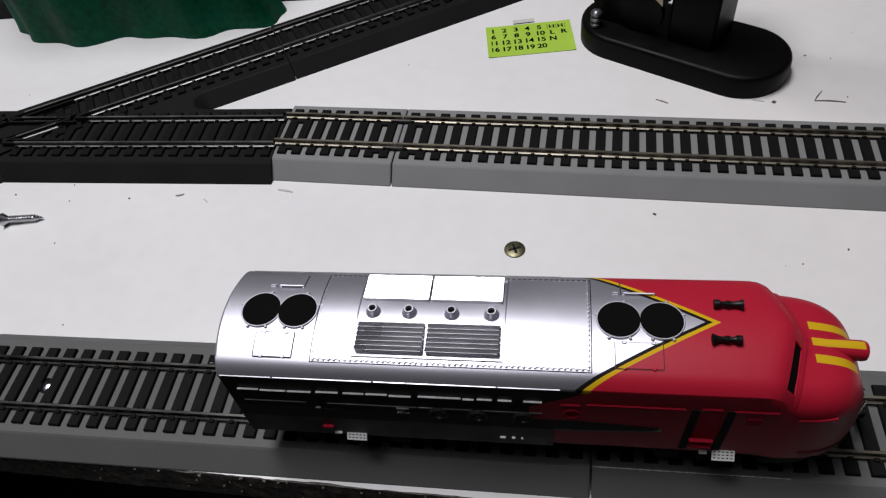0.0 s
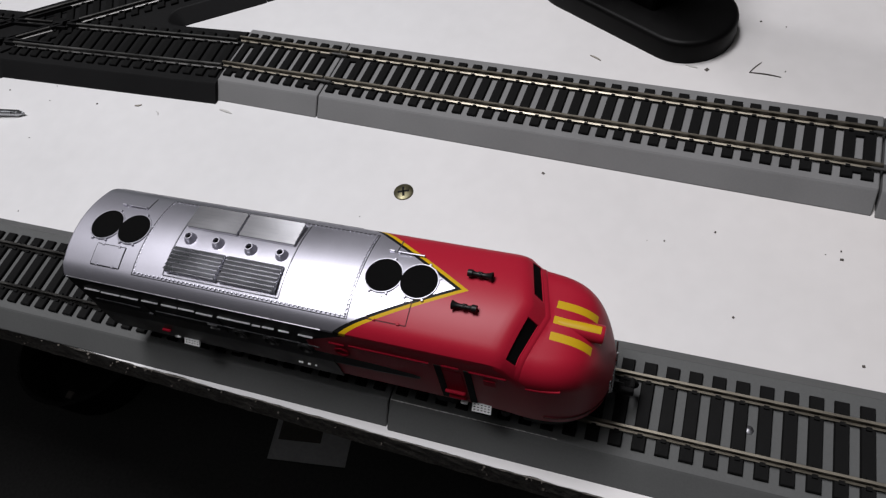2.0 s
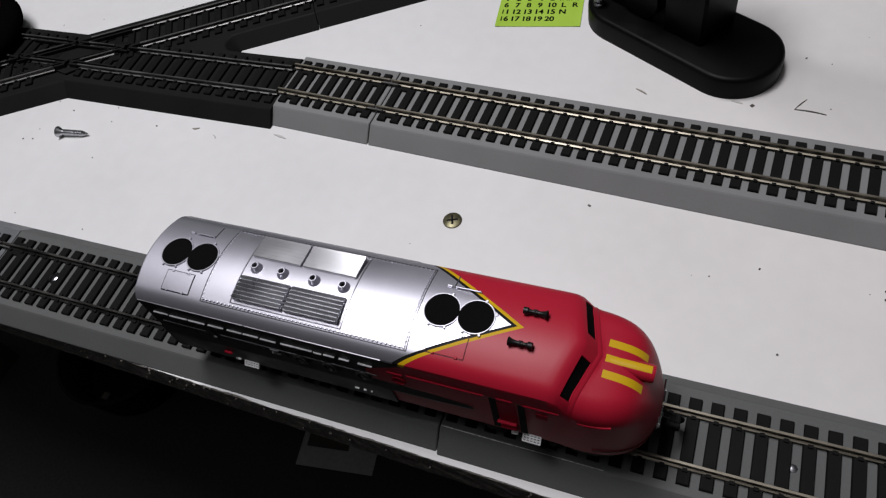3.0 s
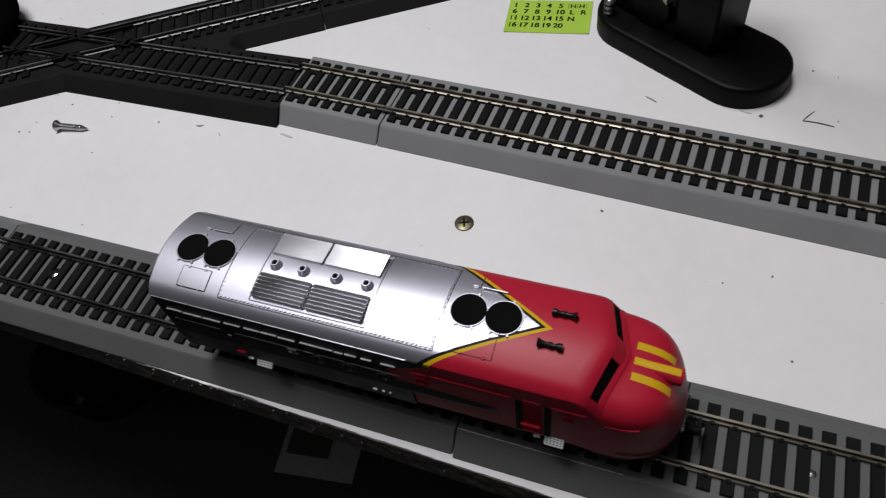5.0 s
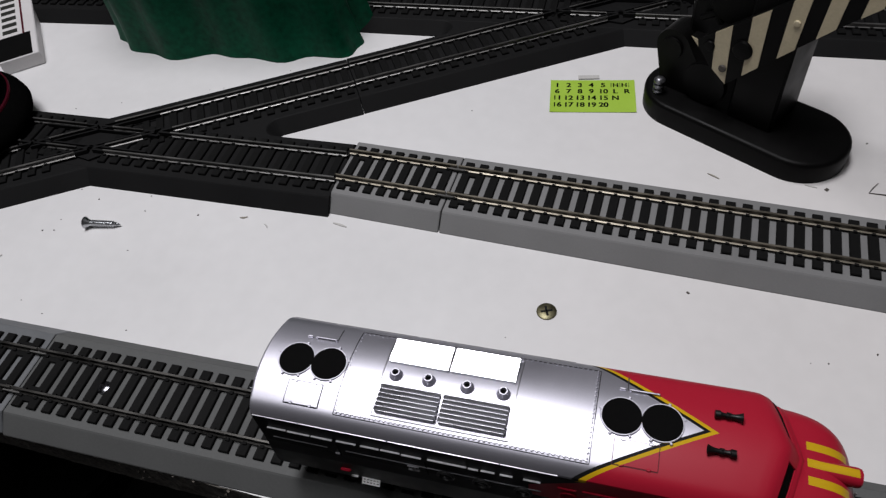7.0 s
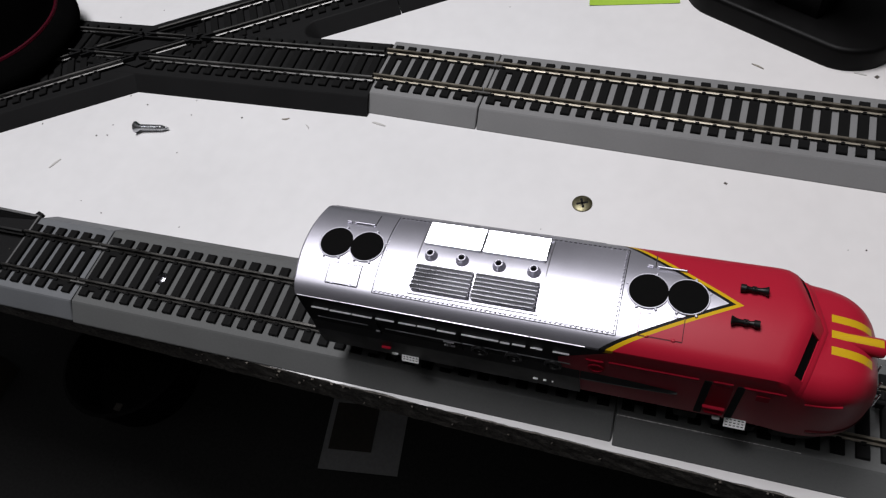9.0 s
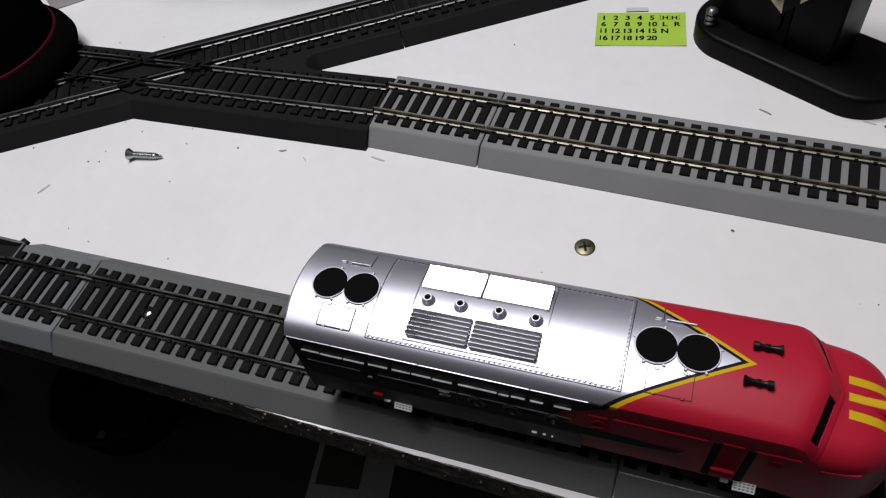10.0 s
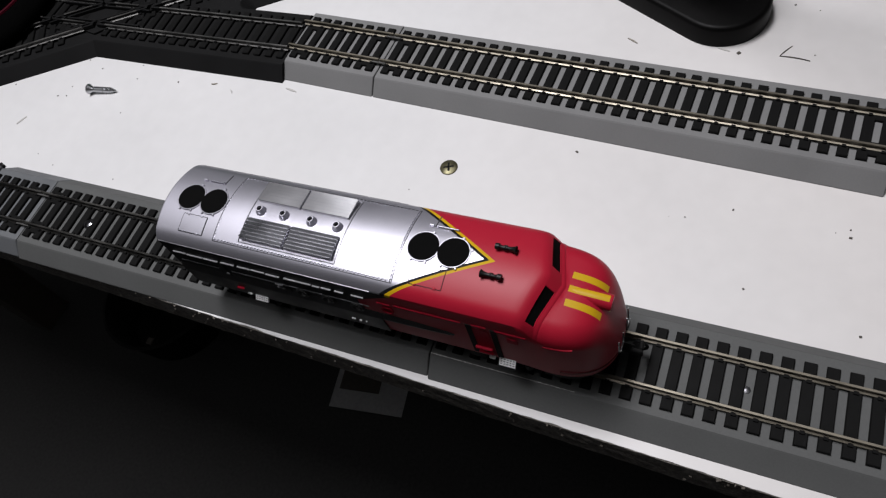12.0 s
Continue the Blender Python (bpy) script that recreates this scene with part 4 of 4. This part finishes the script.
    lathe(bm, [(15.6, 14.5), (16.4, 19), (16.8, 23.5)], (78.6, 0, 0), "z", 40)
    part("pilot", bm, M_BLACKMATT, ob, "dark pilot under the nose", smooth=True)
    bm = bmesh.new()
    rings(bm, nose_plan(0.45, 25.7, 26.3))
    part("pilot_rim", bm, M_MAROON, ob, "thin red rim, painted dark for shade, round the foot of the nose")
    for y0, y1, z0, z1 in ((-6.4, -2.6, 27.0, 35.0), (2.6, 6.4, 27.0, 35.0)):
        bm = bmesh.new()
        for y in (y0, y1):
            x = NOSE_TIP - 2.2 - (0.5 if abs(y) > 5 else 0)
            box(bm, x + 2.2, y, (z0 + z1) / 2, 0.5, 0.5, z1 - z0, 0.12)
        box(bm, NOSE_TIP - 0.1, (y0 + y1) / 2, z0 + 0.5, 0.5, y1 - y0, 0.5, 0.12)
        part("grab_rail", bm, M_STEEL, ob, "small bright front grab rail")
    bm = bmesh.new()
    box(bm, -76, 0, 17.5, 6, 3, 2.4, 0.4)
    part("rear_coupler", bm, M_BLACKMATT, ob)


# ---------------------------------------------------------------- other things on the table
def barrier():
    """A black level-crossing barrier: capsule base, post, bracket and a striped arm raised half way."""
    ob = thing("level_crossing_barrier", 73, 126, 0, -30, "black barrier on oval base with a raised cream-striped arm", "barrier")
    half, r = 29.2, 21.3
    out = [(half + r * math.cos(a), r * math.sin(a)) for a in [math.pi * (-0.5 + k / 20) for k in range(21)]]
    out += [(-half + r * math.cos(a), r * math.sin(a)) for a in [math.pi * (0.5 + k / 20) for k in range(21)]]
    bm = bmesh.new()
    prism(bm, out, 0.0, 11.0, 2.2)
    part("base", bm, M_BLACK, ob, smooth=True)
    bm = bmesh.new()
    box(bm, 7.0, 3.3, 52, 22, 25, 84, 1.2)
    part("post", bm, M_BLACK, ob, "square black post")
    # side bracket with a round head
    bm = bmesh.new()
    head = [(-37.2 + 9.2 * math.cos(radians(a)), 33.6 + 9.2 * math.sin(radians(a))) for a in range(25, 196, 10)]
    prof = [(-12.0, 10.5), (-14.5, 17.0)] + head + [(-41.0, 10.5)]
    rings(bm, [[(a + (c * (a + 30) if k in (0, 3) else 0), y, z) for a, z in prof] for k, (y, c) in enumerate(((-7.5, -0.02), (-6.7, 0), (4.7, 0), (5.5, -0.02)))])
    part("bracket", bm, M_BLACK, ob, "rounded black side bracket")
    bm = bmesh.new()
    lathe(bm, [(5.2, -8.6), (5.4, -7.3)], (-37.4, 0, 33.6), "y", 24)
    part("pivot_cap", bm, M_BLACK, ob, smooth=True)
    bm = bmesh.new()
    lathe(bm, [(10.6, -9.2), (11.0, -7.0)], (-18.0, 0, 22), "y", 28)
    part("pivot_cap", bm, M_BLACK, ob, smooth=True)
    for k in range(3):
        bm = bmesh.new()
        lathe(bm, [(2.0, 11 + k * 2.9), (2.7, 11.5 + k * 2.9), (2.8, 12.5 + k * 2.9), (2.0, 13.4 + k * 2.9), (1.2, 13.9 + k * 2.9)], (-38.2, -13.6, 0), "z", 18)
        part("washer", bm, M_BOLT, ob, "stacked dull steel washer", smooth=True)
    # arm in its own plane: u along the arm, v across
    ang = radians(46)
    cu, su = math.cos(ang), math.sin(ang)
    def on_arm(u, v):
        return (-8.1 + u * cu - v * su, 27.9 + u * su + v * cu)
    low = lambda u: 0.2 + 0.045 * min(u, 60.0)
    high = lambda u: 24.3 - 0.085 * max(0.0, min(u, 60.0))
    length, slant = 150.0, 19.4
    bm = bmesh.new()
    pts = [on_arm(0, 0.2), on_arm(60, low(60)), on_arm(length, low(60)), on_arm(length, high(60)), on_arm(60, high(60)), on_arm(6, high(6)), on_arm(2.5, 27.0)]
    rings(bm, [[(a, y, z) for a, z in pts] for y in (-13.5, -10.0)])
    arm = part("arm", bm, M_BLACK, ob, "striped barrier arm")
    for k in range(-1, 8):
        a0 = -5.8 + k * 18.9
        q = []
        for u, top in ((a0, 0), (a0 + 9.0, 0), (a0 + 9.0 + slant, 1), (a0 + slant, 1)):
            v = high(u) if top else low(u)
            if u < 1.8:
                v, u = v + (1.8 - u) / slant * 24.0, 1.8
            q.append((min(u, length), min(v, 26.4)))
        q = [on_arm(*p) for p in q]
        bm = bmesh.new()
        rings(bm, [[(a, y, z) for a, z in q] for y in (-13.75, -13.4)])
        part("stripe", bm, M_CREAM, arm, "cream diagonal stripe")
    for u, v, rad, mat, lab in ((6.7, 7.4, 1.8, M_DUST, "rusty rivet head"), (20.4, 11.0, 4.6, M_BLACK, "black clamp knob"), (47.8, 11.4, 1.4, M_CREAM, "cream rivet head"), (7.3, 19.1, 2.6, M_BLACK, "black rivet head")):
        bm = bmesh.new()
        a, z = on_arm(u, v)
        lathe(bm, [(rad * 0.3, -14.4 - rad * 0.1), (rad * 0.85, -14.3 - rad * 0.1), (rad, -14.1), (rad, -13.4)], (a, 0, z), "y", 18)
        part("rivet_head", bm, mat, arm, lab, smooth=True)
    # drive behind the arm: gearbox, motor can and crank
    bm = bmesh.new()
    box(bm, -23, 8, 52, 24, 18, 34, 2)
    box(bm, -14, 14, 48, 14, 14, 20, 2)
    drive = part("motor_housing", bm, M_BLACK, ob, "black mechanism behind the arm")
    bm = bmesh.new()
    lathe(bm, [(9.5, -5), (10, -4), (10, 6)], (-14, 0, 63), "y", 24)
    part("motor", bm, M_BLACK, drive, "round black motor can", smooth=True)
    bm = bmesh.new()
    for a, ln in ((35, 18), (125, 11)):
        box(bm, 0, 0, 0, ln, 2.2, 2.6, 0.5, pose(-0.021, -0.0034, 0.056) @ pose(0, 0, 0, 0, -a, 0))
    part("crank", bm, M_BLACK, drive, "worn dark crank lever")
    return ob


def green_form():
    """A tall green plastic scenery piece with an undulating foot."""
    ob_label = "dark green plastic scenery piece with a fluted wavy foot"
    n = 120
    loops = []
    for k, z in enumerate([0, 1.5, 6, 20, 40, 70, 100, 130, 150, 154]):
        loop = []
        for i in range(n):
            a = 2 * math.pi * i / n
            ca, sa = math.cos(a), math.sin(a)
            p = 4.2
            r = (abs(ca) ** p + abs(sa) ** p) ** (-1 / p)
            wave = 1 + 0.035 * math.sin(a * 9 + 0.6) + 0.03 * math.sin(a * 16 + 1.3) + 0.018 * math.sin(a * 5)
            lean = 1.0 - 0.0006 * z - (0.05 if k == 9 else 0)
            flare = 1 + 0.03 * math.exp(-z / 8.0)
            x = 77 * r * ca * wave * lean * flare
            y = 34 * r * sa * (1 + (wave - 1) * 1.6) * lean * flare
            x += -z * 0.10
            loop.append((x, y, z))
        loops.append(loop)
    bm = bmesh.new()
    rings(bm, loops)
    ob = part("scenery_hill", bm, M_GREEN, smooth=True)
    ob.matrix_basis = pose(-217 * MM, 182 * MM, 0, 0, 0, 4)
    tagged(ob, ob_label, "scenery")


def dark_pot():
    """A rounded black case with a wide foot and a thin crimson trim ring."""
    ob = thing("round_case", -335, 50, 0, 0, "rounded black case with a thin crimson trim line beside the track", "case")
    bm = bmesh.new()
    lathe(bm, [(43, 11.4), (46.2, 12), (46.9, 14), (45.6, 18), (41.4, 23.4), (39.6, 24.2), (39.0, 26.4), (38.6, 30), (38, 52), (34, 64), (22, 71), (4, 73)], (0, 0, 0), "z", 64)
    part("shell", bm, M_RUBBER, ob, smooth=True)
    bm = bmesh.new()
    lathe(bm, [(39.2, 24.1), (40.3, 24.1), (40.1, 25.2), (39.0, 25.6)], (0, 0, 0), "z", 64, cap=False)
    part("trim_ring", bm, M_REDTRIM, ob, "thin crimson ring", smooth=True)


def packet():
    ob = thing("card_packet", -373, 159, 0, 129.4, "white card packet with printed bars and a red line", "packet")
    bm = bmesh.new()
    box(bm, 0, 0, 4.5, 100, 24, 9, 0.6)
    part("carton", bm, M_WHITECARD, ob)
    bm = bmesh.new()
    for k in range(7):
        box(bm, -16 + k * 8.6, 3.5, 9.05, 4.6, 9, 0.3)
    part("printed_bars", bm, M_INK, ob, "black printed bars")
    bm = bmesh.new()
    box(bm, 0, -4.5, 9.05, 98, 1.2, 0.3)
    part("printed_line", bm, M_REDTRIM, ob, "thin crimson printed line")
    bm = bmesh.new()
    box(bm, -36.0, 1.5, 9.1, 27, 20, 0.3)
    part("printed_panel", bm, M_PIT, ob, "black printed panel")


def sticker():
    ob = thing("number_sticker", 1.0, 139.6, 0, 7.4, "lime green sticker sheet printed with rows of black numbers", "sticker")
    bm = bmesh.new()
    nx, ny = 12, 6
    w, h = 43.6, 26.4
    grid = [[(-w / 2 + w * i / nx, -h / 2 + h * j / ny) for i in range(nx + 1)] for j in range(ny + 1)]
    up = lambda x, y: 0.18 + 0.5 * max(0, (abs(x) / (w / 2)) ** 6) * (0.6 if y < 0 else 0.3)
    top = [[bm.verts.new((x * MM, y * MM, (up(x, y) + 0.12) * MM)) for x, y in r] for r in grid]
    low = [[bm.verts.new((x * MM, y * MM, up(x, y) * MM)) for x, y in r] for r in grid]
    for layer in (top, low):
        for j in range(ny):
            for i in range(nx):
                bm.faces.new((layer[j][i], layer[j][i + 1], layer[j + 1][i + 1], layer[j + 1][i]))
    edge = [(0, i) for i in range(nx + 1)] + [(j, nx) for j in range(1, ny + 1)] + [(ny, i) for i in range(nx - 1, -1, -1)] + [(j, 0) for j in range(ny - 1, 0, -1)]
    for (a, b), (c, d) in zip(edge, edge[1:] + edge[:1]):
        bm.faces.new((top[a][b], top[c][d], low[c][d], low[a][b]))
    part("sheet", bm, M_LABEL, ob)

    def word(text, x, y, size=4.9):
        cu = bpy.data.curves.new("text", "FONT")
        cu.body, cu.size, cu.align_x, cu.align_y, cu.extrude, cu.offset = text, 1.0, "CENTER", "CENTER", 0.008, 0.017
        tmp = new("text", cu)
        me = bpy.data.meshes.new_from_object(tmp.evaluated_get(bpy.context.evaluated_depsgraph_get()))
        bpy.data.objects.remove(tmp)
        thick = bmesh.new()
        for shift in (-0.022, 0.0, 0.022):
            thick.from_mesh(me)
            bmesh.ops.translate(thick, vec=(shift, 0, 0), verts=thick.verts[-len(me.vertices):])
        thick.to_mesh(me)
        thick.free()
        me.materials.append(M_INK)
        o = new("printed_number", me)
        o.parent = ob
        o.matrix_basis = pose(x * MM, y * MM, (up(x, y) + 0.16) * MM) @ Matrix.Scale(size * MM, 4)

    cols = [-18.2, -12.3, -6.4, -0.5, 5.6]
    rowy = [8.8, 3.6, -1.8, -7.4]
    for i in range(20):
        word(str(i + 1), cols[i % 5], rowy[i // 5])
    word("H", 12.0, 8.8, 4.2); word("H", 16.4, 8.8, 4.2)
    word("L", 11.7, 3.6); word("R", 17.6, 3.6); word("N", 11.7, -1.8)
    bm = bmesh.new()
    for x in (9.7, 14.2, 18.7):
        for k in range(4):
            box(bm, x, 7.4 + k * 1.0, 0.34, 0.45, 0.5, 0.1, 0, None)
    part("printed_bars", bm, M_INK, ob)
    bm = bmesh.new()
    box(bm, -1.2, 15.6, 0.1, 11, 3.0, 0.12, 0, pose(0, 0, 0, 0, 0, 0))
    tape = part("tape_strip", bm, M_PALE, None)
    tape.matrix_basis = pose(0.8 * MM, 139.6 * MM, 0.0005, 0, 0, 9)
    tagged(tape, "small clear grey tape strip on the table", "tape")


def fasteners():
    # countersunk brass screw in the table
    bm = bmesh.new()
    lathe(bm, [(4.1, -0.5), (4.1, 0.35), (3.8, 0.6), (1.0, 0.75)], (0, 0, 0), "z", 28)
    sc = part("table_screw", bm, M_BRASS, smooth=True)
    bm = bmesh.new()
    for a in (0, 90):
        box(bm, 0, 0, 0.68, 4.8, 0.95, 0.3, 0.1, pose(0, 0, 0, 0, 0, a))
    part("cross_slot", bm, M_BLACKMATT, sc, "dark cross slot")
    sc.matrix_basis = pose(0, 0, 0, 0, 0, 20)
    tagged(sc, "dull brass cross-head screw sunk into the white table", "screw")
    # loose wood screw lying down
    bm = bmesh.new()
    prof = [(0.5, 0.3), (2.9, 0.0), (3.0, 0.5), (1.75, 2.4), (1.35, 3.2)]
    x = 3.4
    while x < 16.6:
        k = 1.0 if x < 13.6 else max(0.2, (18.0 - x) / 4.4)
        prof += [(1.2 * k, x + 0.15), (1.72 * k, x + 0.55), (1.2 * k, x + 0.95)]
        x += 1.15
    prof += [(0.3, 17.3), (0.05, 18.0)]
    lathe(bm, prof, (0, 0, 0), "x", 18)
    scr = part("loose_screw", bm, M_STEEL, smooth=True)
    scr.matrix_basis = pose(-224.6 * MM, 8.6 * MM, 2.9 * MM, 0, 4.8, 10)
    tagged(scr, "loose zinc wood screw lying on the white table", "screw")
    # track nails
    for x, y, z, r, mat, lab in ((-159.5, -72.5, 8.0, 2.8, M_NAIL, "bright round track nail head between the ties"), (137.7, -72.4, 7.3, 1.5, M_BOLT, "small flat grey nail head between the ties")):
        bm = bmesh.new()
        lathe(bm, [(r * 0.5, -1), (r, 0), (r * 0.95, 0.18 * r), (r * 0.6, 0.36 * r), (r * 0.1, 0.42 * r)], (0, 0, 0), "z", 20 if r > 2 else 7)
        nail = part("track_nail", bm, mat, smooth=True)
        nail.matrix_basis = pose(x * MM, y * MM, z * MM)
        tagged(nail, lab, "nail")
    bm = bmesh.new()
    box(bm, 0, 0, 0.6, 1.8, 1.6, 1.6, 0.4)
    bit = part("solder_blob", bm, M_STEEL, smooth=True)
    bit.matrix_basis = pose(-101.5 * MM, -61.6 * MM, 8.0 * MM, 0, 0, 20)
    tagged(bit, "small bright metal blob beside the rail", "blob")


def debris():
    """Specks, shavings and scuffs on the white board."""
    rng = random.Random(11)
    spots = [(-308.5, -7.9), (-282.8, 5.3), (-242.4, 31.2), (-229.1, 26.4), (-202.7, 32.9), (-200.5, 22.9), (-172.3, 24.9), (-215.2, -41.9), (-195.7, -1.7), (-240.2, 3.4), (-246.2, 2.3), (110.0, 87.7), (54.0, 19.6), (130.9, -30.8), (104.6, -4.0), (121.7, 3.3), (163.9, -0.3), (163.6, 3.2), (170.8, -40.0), (129.4, 121.3), (140.0, 118.8)]
    bm = bmesh.new()
    for x, y in spots:
        s = rng.uniform(0.4, 0.85)
        if (x, y) == (110.0, 87.7):
            s = 1.5
        box(bm, 0, 0, 0.18, s * rng.uniform(0.8, 1.5), s, 0.35, 0.08, pose(x * MM, y * MM, 0, 0, 0, rng.uniform(0, 180)))
    for _ in range(36):
        s = rng.uniform(0.18, 0.45)
        x, y = rng.uniform(-300, 200), rng.uniform(-45, 180)
        box(bm, 0, 0, 0.1, s * 1.4, s, 0.2, 0, pose(x * MM, y * MM, 0, 0, 0, rng.uniform(0, 180)))
    tagged(part("debris_specks", bm, M_DUST), "dark specks and crumbs scattered on the white table", "debris", kind="stuff")

    def sliver(name, x0, y0, x1, y1, wid, mat, label, bend=0.0):
        bm = bmesh.new()
        n = 6
        dx, dy = x1 - x0, y1 - y0
        ln = math.hypot(dx, dy)
        px, py = -dy / ln, dx / ln
        loops = []
        for k in range(n + 1):
            u = k / n
            cx, cy = x0 + dx * u + px * bend * math.sin(math.pi * u), y0 + dy * u + py * bend * math.sin(math.pi * u)
            w = wid * (0.35 + 0.65 * math.sin(math.pi * min(0.95, max(0.05, u))))
            loops.append([(cx - px * w / 2, cy - py * w / 2, 0.05), (cx + px * w / 2, cy + py * w / 2, 0.05), (cx + px * w / 3, cy + py * w / 3, 0.4), (cx - px * w / 3, cy - py * w / 3, 0.4)])
        rings(bm, loops)
        tagged(part(name, bm, mat), label, "debris")

    sliver("wood_shaving", 59.6, 90.2, 64.8, 87.4, 0.9, M_SHAVING, "thin pale shaving lying on the table", 0.2)
    sliver("wood_shaving", -150.8, 26.9, -147.2, 27.9, 1.1, M_SHAVING, "thin pale shaving lying on the table", -0.3)
    sliver("wood_shaving", -137.0, 25.0, -134.8, 22.9, 0.6, M_PALE, "tiny brown shaving lying on the table", 0.3)
    sliver("wire_end", 127.0, 88.2, 131.4, 95.0, 0.6, M_DUST, "fine bent wire end lying on the table", 0.2)
    sliver("wire_end", 127.0, 88.2, 139.6, 87.0, 0.7, M_DUST, "fine bent wire end lying on the table", 0.5)
    sliver("scuff_mark", -259.8, -21.4, -256.8, -15.2, 1.5, M_PALE, "pale grey scuff on the white table", 0.2)
    sliver("scuff_mark", -104.5, 31.2, -97.5, 29.8, 1.4, M_PALE, "pale grey scuff on the white table", 0.2)
    sliver("scuff_mark", 101.0, 89.4, 106.0, 88.2, 1.2, M_PALE, "pale grey scuff on the white table", 0.2)


def under_table():
    ob = thing("paper_tray", -338, 107, FLOOR_Z, 8, "dusty grey paper sheet with a dark square on the floor", "paper")
    bm = bmesh.new()
    box(bm, 0, 0, 0.6, 120, 120, 1.2)
    part("sheet", bm, M_PAPER, ob)
    bm = bmesh.new()
    box(bm, -18, 6, 1.6, 66, 72, 0.8)
    part("dark_square", bm, M_WOODLEG, ob)
    ob = thing("waste_bin", -722, 112, FLOOR_Z, 0, "black round waste bin in shade under the table", "bin")
    bm = bmesh.new()
    lathe(bm, [(85, 0), (98, 78), (101, 82), (96, 84), (82, 10)], (0, 0, 0), "z", 40)
    part("bucket", bm, M_BLACKMATT, ob, smooth=True)
    bm = bmesh.new()
    box(bm, 36, -79, 85, 11, 11, 2.5, 0.6)
    part("metal_stud", bm, M_DUST, ob, "dull grey square stud")


room()
table()
GREYS = "grey plastic roadbed track section with black ties and metal rails"
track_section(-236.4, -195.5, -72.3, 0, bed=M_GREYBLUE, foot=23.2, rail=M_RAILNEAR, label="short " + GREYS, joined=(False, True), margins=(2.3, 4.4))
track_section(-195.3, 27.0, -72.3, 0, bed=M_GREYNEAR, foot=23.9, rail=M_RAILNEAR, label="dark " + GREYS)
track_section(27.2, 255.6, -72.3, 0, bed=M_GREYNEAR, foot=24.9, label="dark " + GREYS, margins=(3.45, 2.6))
worn = bpy.data.objects["track_section.002"]
worn_edge(worn, 0.4, 56.0)
dirt_specks(bpy.data.objects["track_section.001"], 58.0, 140.0)
turnout()
FAR_TURN = -3.3


def far_at(x):
    return 57.75 + math.tan(radians(FAR_TURN)) * (x + 53.0)


track_section(-108.4, -53.2, far_at(-108.4), FAR_TURN, foot=24.1, label="short " + GREYS)
track_section(-53.0, 175.0, far_at(-53.0), FAR_TURN, foot=24.1, label=GREYS)
track_section(175.4, 404.0, far_at(175.4), FAR_TURN, label=GREYS)
crossing(-246.5, 58.9, 0.0, 30.8, label="black plastic diamond track crossing with dull rails")
crossing(6.0, 209.9, 1.3, 29.5, arm=155.8, label="black plastic diamond track crossing with dull rails on the white table")
track_section(-384, -146.2, 192.6, 3.3, bed=M_BLACKBED, rail=M_RAILDARK, label="black plastic roadbed track section with dull metal rails")
locomotive()
barrier()
green_form()
dark_pot()
packet()
sticker()
fasteners()
debris()
under_table()
